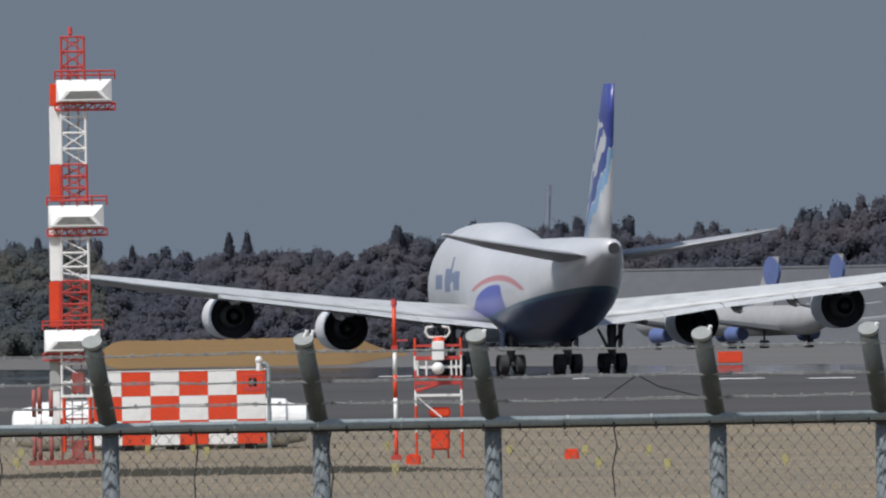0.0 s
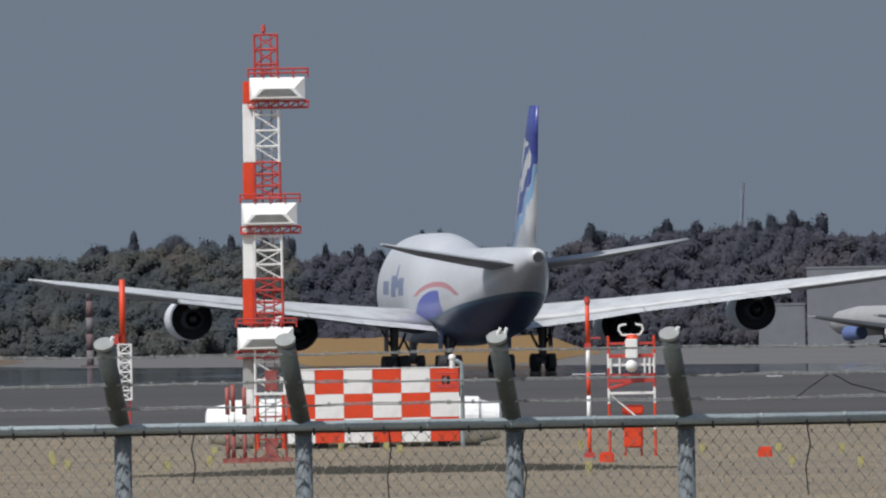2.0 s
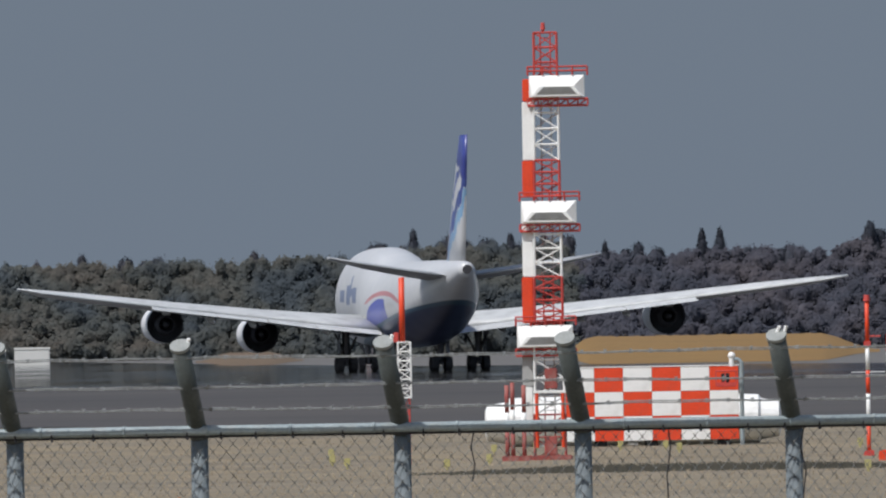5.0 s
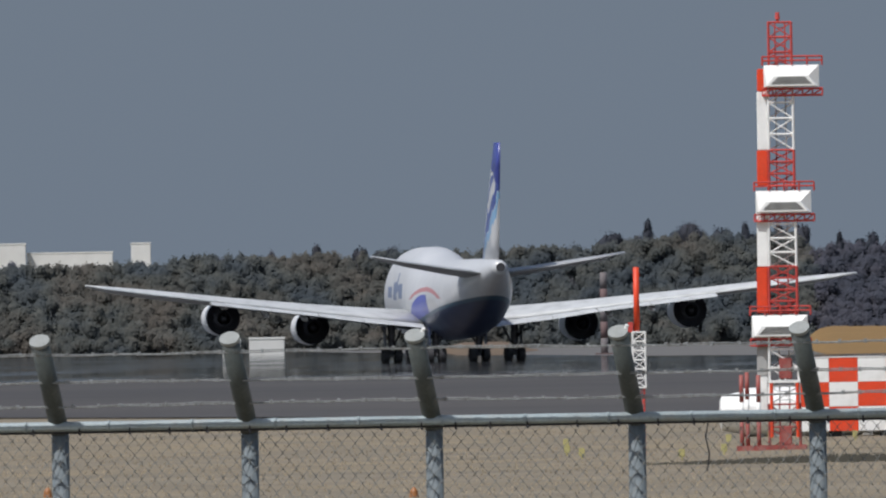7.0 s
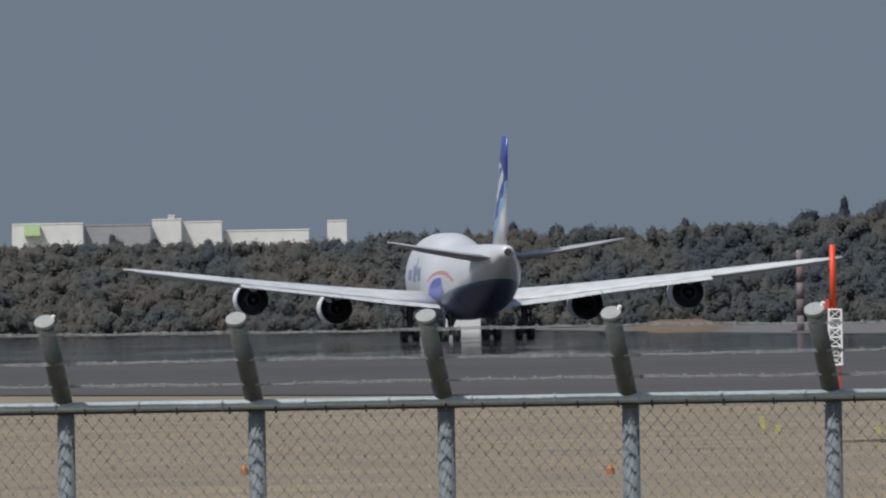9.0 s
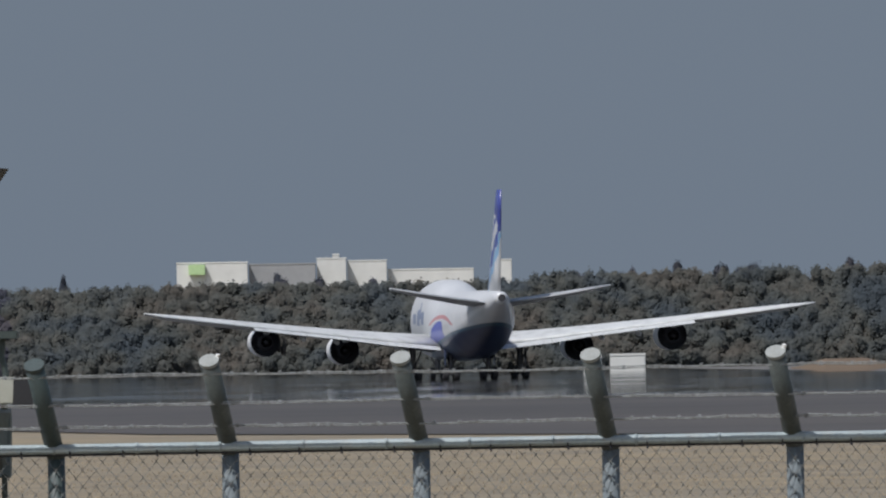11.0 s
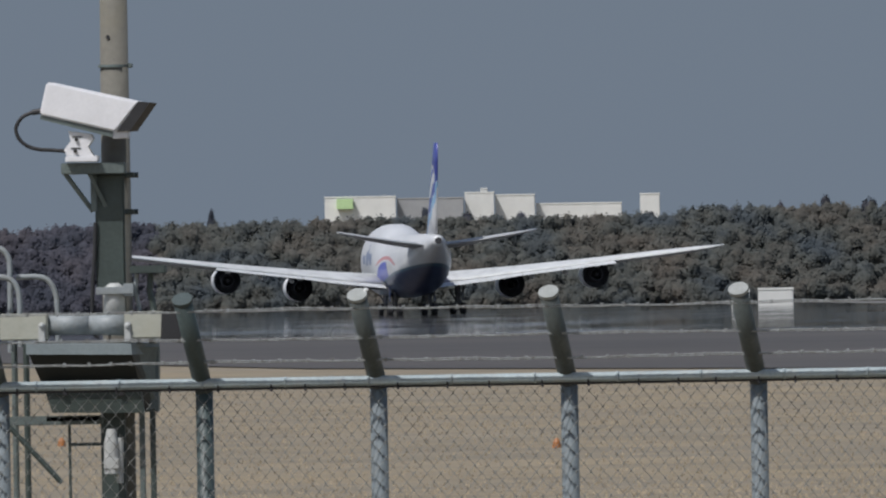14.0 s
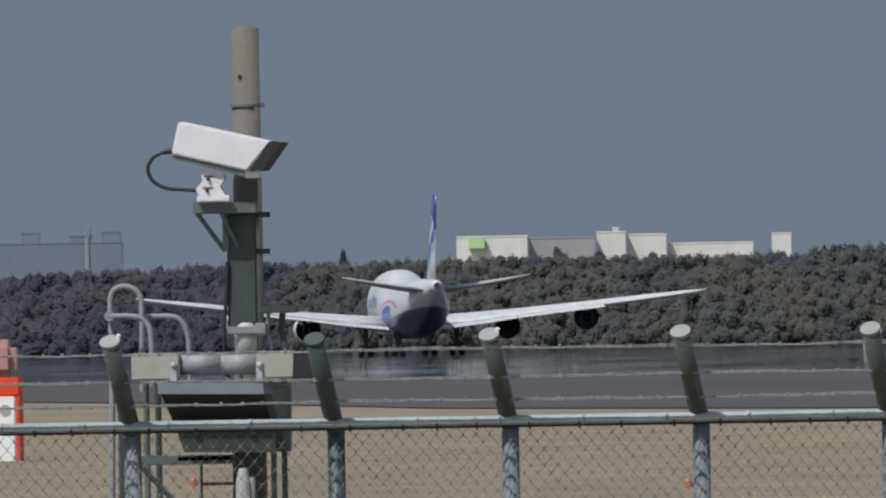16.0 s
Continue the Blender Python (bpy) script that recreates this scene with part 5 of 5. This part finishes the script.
# ---- camera post at the fence ----
def build_camera_post():
    D = 98.75
    K = FOCAL / D
    U0, V0 = 381 - 2329.5, 720 + 37.8
    o = spot(U0, V0, D)
    ground = 0.6
    X = lambda x, y: ((x - 381) - (y - 720) * math.sin(TILT)) / K
    Z = lambda x, y: o.z + (720 - y + (381 - x) * math.sin(TILT)) / K
    P = lambda x, y, dy=0.0: Vector((X(x, y), dy, Z(x, y)))
    concrete = material("aged_concrete_pole", (0.13, 0.124, 0.105), 0.85, 0, 0.12, 5, 40, 0.2, (0.13, 0.12, 0.09), 0.5)
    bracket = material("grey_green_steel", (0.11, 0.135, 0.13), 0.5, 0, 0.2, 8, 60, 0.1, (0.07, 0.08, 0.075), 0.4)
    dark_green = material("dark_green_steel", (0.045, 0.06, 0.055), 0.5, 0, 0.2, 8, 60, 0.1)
    pale = material("pale_grey_plastic", (0.42, 0.43, 0.42), 0.5, 0, 0.1, 8, 60, 0.05, (0.32, 0.32, 0.3), 0.4)
    cream = material("cream_enamel", (0.38, 0.385, 0.33), 0.45, 0, 0.08, 8, 60, 0.05, (0.36, 0.35, 0.28), 0.4)
    white = material("white_enamel", (0.72, 0.72, 0.74), 0.4, 0, 0.05, 8, 60, 0.03, (0.6, 0.6, 0.6), 0.3)
    rubber = material("black_rubber", (0.02, 0.02, 0.022), 0.6, 0, 0.2, 8, 60, 0.0)
    pipe = material("pale_galvanised_pipe", (0.24, 0.265, 0.275), 0.55, 0, 0.12, 8, 60, 0.1, (0.22, 0.22, 0.2), 0.4)

    def thing(name, label, category, group=""):
        ob = tagged(new(name), label, category, group)
        ob.location = (o.x, o.y, 0)
        return ob

    post = thing("concrete_pole", "round weathered concrete pole standing behind the fence", "pole")
    bm = B()
    a, b = P(377.5, 57), P(380, 440)
    tube(bm, (b.x, 0, ground - 0.1), a, 0.079, 0.0615, 28)
    part("shaft", bm, concrete, post, smooth=True)
    bm = B()
    tube(bm, a - Vector((0, 0, 0.004)), a + Vector((0, 0, 0.012)), 0.056, 0.03, 20)
    part("cap", bm, concrete, post)
    bm = B()
    c = P(378, 193)
    tube(bm, c - Vector((0, 0, 0.006)), c + Vector((0, 0, 0.006)), 0.070, n=28)
    box(bm, c.x + 0.055, c.x + 0.085, -0.02, 0.02, c.z - 0.01, c.z + 0.01, 0.003)
    part("clamp_band", bm, bracket, post, "thin steel band")
    # black disc on the surface for the dark of the hole
    bm = B()
    c = P(369.6, 142)
    tube(bm, c + Vector((0, -0.061, 0)), c + Vector((0, -0.0645, 0)), 0.009, n=12)
    part("bolt_hole", bm, rubber, post, "dark bolt hole")

    col = thing("steel_box_column", "dark green steel box column clamped to the pole", "column")
    bm = B()
    box(bm, X(350, 500), X(402, 500), -0.13, -0.085, Z(381, 590), Z(381, 384), 0.008)
    part("face_plate", bm, dark_green, col)
    for y in (386, 451):
        bm = B()
        p = P(408, y)
        box(bm, X(350, y), p.x + 0.02, -0.085, 0.085, p.z - 0.012, p.z + 0.012, 0.004)
        tube(bm, (p.x, 0.0, p.z), (p.x + 0.035, 0.0, p.z), 0.012, n=8)
        part("clamp", bm, dark_green, col, "dark clamp with a bolt")
    plate = thing("camera_bracket", "grey-green steel bracket shelf holding the camera", "bracket")
    bm = B()
    box(bm, X(291, 370), X(404, 370), -0.22, -0.086, Z(381, 384), Z(381, 364), 0.004)
    part("shelf", bm, bracket, plate)
    for x0, x1, yy in ((298, 345, -0.2), (341, 372, -0.2)):
        bm = B()
        a, b = P(x0, 384, yy), P(x1, 450, -0.11)
        tube(bm, a, b, 0.012, n=4)
        part("strut", bm, bracket, plate)
    bm = B()
    box(bm, X(341, 384), X(352, 384), -0.145, -0.12, Z(381, 450), Z(381, 384), 0.003)
    part("upright", bm, bracket, plate)

    # security camera in a long housing, tilted down towards its front
    cctv = thing("security_camera", "white outdoor security camera housing with sun hood and cable", "camera")
    bm = B()
    side = [P(267.5, 222), P(432, 257.5), P(389, 310), P(255, 280)]
    near, far = -0.30, -0.14
    loops = []
    lift = Vector((0.022, 0, -0.002))
    loops = [[q + Vector((0, near, 0)) for q in side], [q + Vector((0, far, 0)) + lift for q in side]]
    rings(bm, loops)
    bmesh.ops.bevel(bm, geom=bm.edges[:], offset=0.008, segments=2, affect="EDGES")
    part("housing", bm, white, cctv, "white enamelled housing")
    # solid black block: the shade within the hood put into its colour
    bm = B()
    hood = [P(430, 256.5), P(450.5, 258.5), P(416, 308), P(392, 310)]
    rings(bm, [[q + Vector((0, near + 0.004, 0)) for q in hood], [q + Vector((0, far, 0)) + lift for q in hood]])
    part("hood", bm, rubber, cctv, "dark inside of the sun hood")
    bm = B()
    tray = [P(258, 279), P(386, 309), P(384, 320), P(256, 288)]
    rings(bm, [[q + Vector((0, near + 0.012, 0)) for q in tray], [q + Vector((0, far, 0)) for q in tray]])
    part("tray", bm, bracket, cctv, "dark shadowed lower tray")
    bm = B()
    box(bm, X(384, 316), X(411, 316), near + 0.02, far, Z(384, 322), Z(384, 306), 0.004)
    part("front_latch", bm, white, cctv, "white latch block")
    bm = B()
    box(bm, X(300, 350), X(358, 350), -0.27, -0.16, Z(350, 363), Z(350, 352), 0.004)
    rings(bm, [[q + Vector((0, yy, 0)) for q in (P(303, 352), P(350, 352), P(340, 336), P(350, 322), P(345, 314), P(305, 309), P(310, 326), P(298, 342))] for yy in (-0.265, -0.175)])
    part("pan_head", bm, white, cctv, "white pan and tilt head")
    for x, y in ((320, 324), (318, 344)):
        bm = B()
        p = P(x, y, -0.265)
        tube(bm, p, p - Vector((0, 0.012, 0)), 0.008, n=10)
        box(bm, p.x - 0.02, p.x + 0.025, -0.268, -0.262, p.z + 0.01, p.z + 0.015)
        part("bolt", bm, rubber, cctv, "dark adjustment bolt")
    bm = B()
    pts = [P(x, y, -0.22) for x, y in ((257, 273), (240, 276), (223, 284), (213, 298), (212, 310), (219, 325), (234, 336), (252, 341), (270, 342), (300, 344))]
    bent(bm, eased(pts, 4), 0.0085, 10)
    tube(bm, P(240, 276, -0.22), P(257, 273, -0.22), 0.013, n=10)
    part("cable", bm, rubber, cctv, "black looping cable")

    riser = thing("power_cable", "black cable running down beside the steel column", "cable")
    bm = B()
    bent(bm, [P(x, y, -0.14) for x, y in ((350, 470), (349, 520), (345, 585), (344, 640), (348, 668), (356, 674))], 0.009, 8)
    part("strand", bm, rubber, riser)

    # cabinet, wider above than below
    cab = thing("control_cabinet", "dark green wedge-shaped control cabinet with a pale top edge", "cabinet")
    bm = B()
    front, back_y = -0.34, 0.02
    f = [P(238, 703, front), P(420, 703, front), P(440, 805, front + 0.24), P(276, 805, front + 0.24)]
    g = [P(246, 703, back_y), P(459, 703, back_y), P(459, 805, back_y), P(276, 805, back_y)]
    rings(bm, [f, g])
    # cabinet green taken near black for the shade under its overhanging top
    shaded_green = material("shaded_green_enamel", (0.014, 0.018, 0.018), 0.5, 0, 0.2, 8, 60, 0.05)
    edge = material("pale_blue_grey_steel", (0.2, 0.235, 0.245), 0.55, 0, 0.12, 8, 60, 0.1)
    part("body", bm, shaded_green, cab)
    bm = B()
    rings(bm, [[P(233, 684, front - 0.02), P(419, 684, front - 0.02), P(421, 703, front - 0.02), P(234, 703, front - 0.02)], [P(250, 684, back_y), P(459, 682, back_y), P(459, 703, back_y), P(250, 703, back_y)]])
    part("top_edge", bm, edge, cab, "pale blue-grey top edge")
    bm = B()
    rings(bm, [[P(420, 690, front + 0.01), P(459, 690, -0.05), P(459, 803, -0.05), P(440, 803, front + 0.24)], [P(424, 690, front + 0.05), P(461, 690, -0.01), P(461, 803, -0.01), P(444, 803, front + 0.28)]])
    part("side_panel", bm, bracket, cab, "grey-green side panel")
    bm = B()
    rings(bm, [[P(262, 762, q), P(433, 762, q), P(440, 806, q + 0.01), P(277, 806, q + 0.01)] for q in (front + 0.08, front + 0.14)])
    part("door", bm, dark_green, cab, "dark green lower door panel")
    bm = B()
    for x in (300, 400):
        p = P(x, 768, front + 0.075)
        box(bm, p.x - 0.012, p.x + 0.012, p.y - 0.008, p.y + 0.008, p.z - 0.02, p.z + 0.02, 0.002)
    part("hinge", bm, rubber, cab, "small dark hinges")
    legs = thing("cabinet_stand", "dark steel stand with pipes and braces under the cabinet", "stand")
    for x0, x1, mat, y0, y1 in ((359, 402, dark_green, 805, 0), (427, 437, bracket, 800, 0), (446, 456, dark_green, 800, 0), (301, 306, dark_green, 808, 0)):
        bm = B()
        box(bm, X(x0, 840), X(x1, 840), -0.12, -0.12 + (x1 - x0) / K, ground - 0.05, Z(381, y0), 0.004)
        part("leg", bm, mat, legs)
    for x0, x1, y, mat, t in ((192, 364, 818, bracket, 8), (262, 360, 816, dark_green, 5), (306, 360, 861, dark_green, 3)):
        bm = B()
        box(bm, X(x0, y), X(x1, y), -0.135, -0.115, Z(381, y + t), Z(381, y - t), 0.003)
        part("rail", bm, mat, legs)
    bm = B()
    tube(bm, P(196, 830, -0.13), P(290, 930, -0.13), 0.012, n=8)
    part("brace", bm, dark_green, legs)
    bm = B()
    a = P(380, 858, -0.2)
    tube(bm, a, a + Vector((0, 0, 0.06)), 0.032, 0.02, 14)
    tube(bm, a - Vector((0, 0, 0.14)), a, 0.034, n=14)
    box(bm, a.x - 0.034, a.x + 0.034, -0.235, -0.19, a.z - 0.12, a.z - 0.07, 0.004)
    part("meter", bm, pale, legs, "pale grey meter with a round head")
    bm = B()
    tube(bm, P(395, 850, -0.19), P(395, 930, -0.19), 0.016, n=10)
    part("conduit", bm, pale, legs, "pale conduit")

    # lamp heads on the cabinet
    for mirror in (0, 1):
        lamp = thing("flood_lamp", ("cream boxed floodlight with a grey round body on the cabinet" if not mirror else "cream boxed floodlight with an open dark hood on the cabinet"), "floodlight", "floodlights on the cabinet")
        xs = (185, 270, 343) if not mirror else (474, 406, 348)
        yy = -0.24
        bm = B()
        lo, hi = sorted((X(xs[0], 650), X(xs[1], 650)))
        box(bm, lo, hi, yy - 0.07, yy + 0.07, Z(381, 676), Z(381, 628), 0.007)
        part("housing", bm, cream, lamp, "cream enamelled box")
        bm = B()
        a, b = P(xs[1], 651, yy), P(xs[2], 650, yy)
        tube(bm, a, b, 0.047, 0.046, 22)
        bmesh.ops.create_uvsphere(bm, u_segments=20, v_segments=12, radius=0.046, matrix=Matrix.Translation(b))
        part("body", bm, pipe, lamp, "grey rounded body", True)
        bm = B()
        c = P(260 if not mirror else 412, 660, yy - 0.075)
        box(bm, c.x - 0.015, c.x + 0.015, c.y - 0.005, c.y + 0.005, Z(381, 682), Z(381, 646), 0.003)
        bmesh.ops.create_uvsphere(bm, u_segments=10, v_segments=6, radius=0.013, matrix=Matrix.Translation(c + Vector((0, -0.006, 0.02))))
        part("bracket", bm, pale, lamp, "small pale bracket")
        if mirror:
            # hood is a closed block, black for its shaded hollow
            bm = B()
            rings(bm, [[P(472, 630, q), P(510, 629, q), P(505, 683, q), P(470, 676, q)] for q in (yy - 0.075, yy + 0.075)])
            part("hood", bm, rubber, lamp, "open dark hood")
    dome = thing("junction_head", "grey domed junction head clamped on the column", "junction")
    bm = B()
    a = P(384, 622, -0.2)
    loops = []
    for y, r in ((640, 0.05), (600, 0.048), (590, 0.046), (582, 0.038), (577, 0.02)):
        p = P(385, y, -0.2)
        loops.append([p + Vector((r * math.cos(q), r * math.sin(q), 0)) for q in np.linspace(0, math.tau, 24, endpoint=False)])
    part("dome", rings(bm, loops), pale, dome, "pale grey dome", True)
    bm = B()
    box(bm, X(354, 588), X(421, 588), -0.26, -0.24, Z(381, 597), Z(381, 584), 0.003)
    box(bm, X(402, 588), X(421, 588), -0.255, -0.14, Z(381, 601), Z(381, 578), 0.003)
    part("clamp", bm, pipe, dome, "grey clamp")
    flat = thing("small_antenna_plate", "flat dark plate on two short stems", "antenna")
    bm = B()
    box(bm, X(414, 552), X(477, 552), -0.26, -0.12, Z(445, 560), Z(445, 546), 0.004)
    part("plate", bm, dark_green, flat)
    for x, w in ((424, 0.012), (449, 0.018)):
        bm = B()
        bent(bm, [P(x, 560, -0.18), P(x - 2, 590, -0.18), P(x + 5, 620, -0.18), P(x + 3, 684, -0.18)], w * 0.8, 8)
        part("stem", bm, dark_green if w > 0.015 else pipe, flat)

    # hooped handrails of a ladder
    rail = thing("ladder_handrail", "pale galvanised hooped handrails at the top of a ladder", "handrail")
    for pts, yy in ((((141, 940), (140, 640), (137, 560), (138, 530), (147, 517), (163, 513), (179, 518), (190, 532), (193, 560), (194, 700)), 0.05),
                    (((138, 566), (175, 566), (195, 570), (208, 584), (213, 610), (215, 690)), -0.05),
                    (((202, 567), (240, 566), (258, 572), (270, 590), (275, 620), (277, 690)), 0.12)):
        bm = B()
        bent(bm, eased([P(x, y, yy) for x, y in pts]), 0.0125, 12)
        part("hoop", bm, pipe, rail, smooth=False)
    for x, mat in ((199, bracket), (220, dark_green), (153, pipe)):
        bm = B()
        a = P(x, 685, 0.1)
        tube(bm, (a.x, 0.1, ground), a, 0.014, n=8)
        part("upright", bm, mat, rail)
    bm = B()
    tube(bm, P(138, 566, 0.05), P(138, 566, -0.06), 0.022, n=12)
    part("joint", bm, pipe, rail)
    # red and white object at the far end of the grass
    d = 775.0
    k = FOCAL / d
    f = spot(-2385, 838, d)
    g = ground_z(f.x, f.y)
    drum = tagged(new("marker_hut"), "red and white banded equipment hut standing on the grass", "hut")
    drum.location = (f.x, f.y, g)
    zb = f.z - g
    # pink stands for a blurred red and white thing behind the hut
    rosy = material("blurred_pink", (0.42, 0.22, 0.21), 0.7, 0, 0.15, 2, 14, 0.05, (0.5, 0.4, 0.38), 0.5)
    for va, vb, mat, lab, x1 in ((838, 745, WHITE, "white panel band", 28), (745, 712, SIGNAL_RED, "red panel band", 36), (712, 645, rosy, "pink rounded top for a blurred red and white thing behind", 30)):
        bm = B()
        box(bm, -1.2, x1 / k, 0, 1.6, (zb + (838 - va) / k) if va < 838 else -0.05, zb + (838 - vb) / k, 0.05 if mat is not rosy else 0.28)
        part("band", bm, mat, drum, lab)
    bm = B()
    box(bm, 28.5 / k, 36 / k, 0, 1.6, -0.05, zb + 92 / k, 0.03)
    part("corner_post", bm, SIGNAL_RED, drum, "red corner post")
    bm = B()
    tube(bm, (10 / k, -0.02, zb + 68 / k), (10 / k, 0.02, zb + 68 / k), 0.2, n=16)
    part("vent", bm, GREY_PAINT, drum, "round grey vent")


build_ground()
build_field()
build_sky()
build_tower()
build_shelter()
build_woods()
build_masts()
build_far_side()
build_markers()
AIRLINER = build_aircraft()
build_fence()
build_camera_post()


# ---- movement ----
TAIL = [(0.0, 302), (0.5, 180), (1.0, 60), (1.5, -59), (2.0, -174), (2.5, -285), (3.0, -391), (5.3, -850), (5.5, -886), (6.0, -974), (6.5, -1065), (7.0, -1151), (7.5, -1237), (8.0, -1319),
        (8.5, -1401), (9.0, -1485), (11.5, -1855), (12.0, -1920), (12.5, -1983), (13.0, -2042), (13.5, -2103), (14.0, -2162), (14.5, -2224), (15.0, -2287), (15.5, -2345), (16.0, -2398)]


def motions():
    """The airliner rolls away along the runway."""
    rows = []
    for t, h in TAIL:
        tail = at(h, 0, 1458 + 62 * t + 0.65 * t * t)
        turn = pose(0, 0, 0, 0, 0, 8.5)
        place = Vector((tail.x, tail.y, 0)) - turn @ Vector((0, -38.9, 0))
        rows.append((t, Matrix.Translation((place.x, place.y, 0.05)) @ turn))
    walk(AIRLINER, rows)


motions()
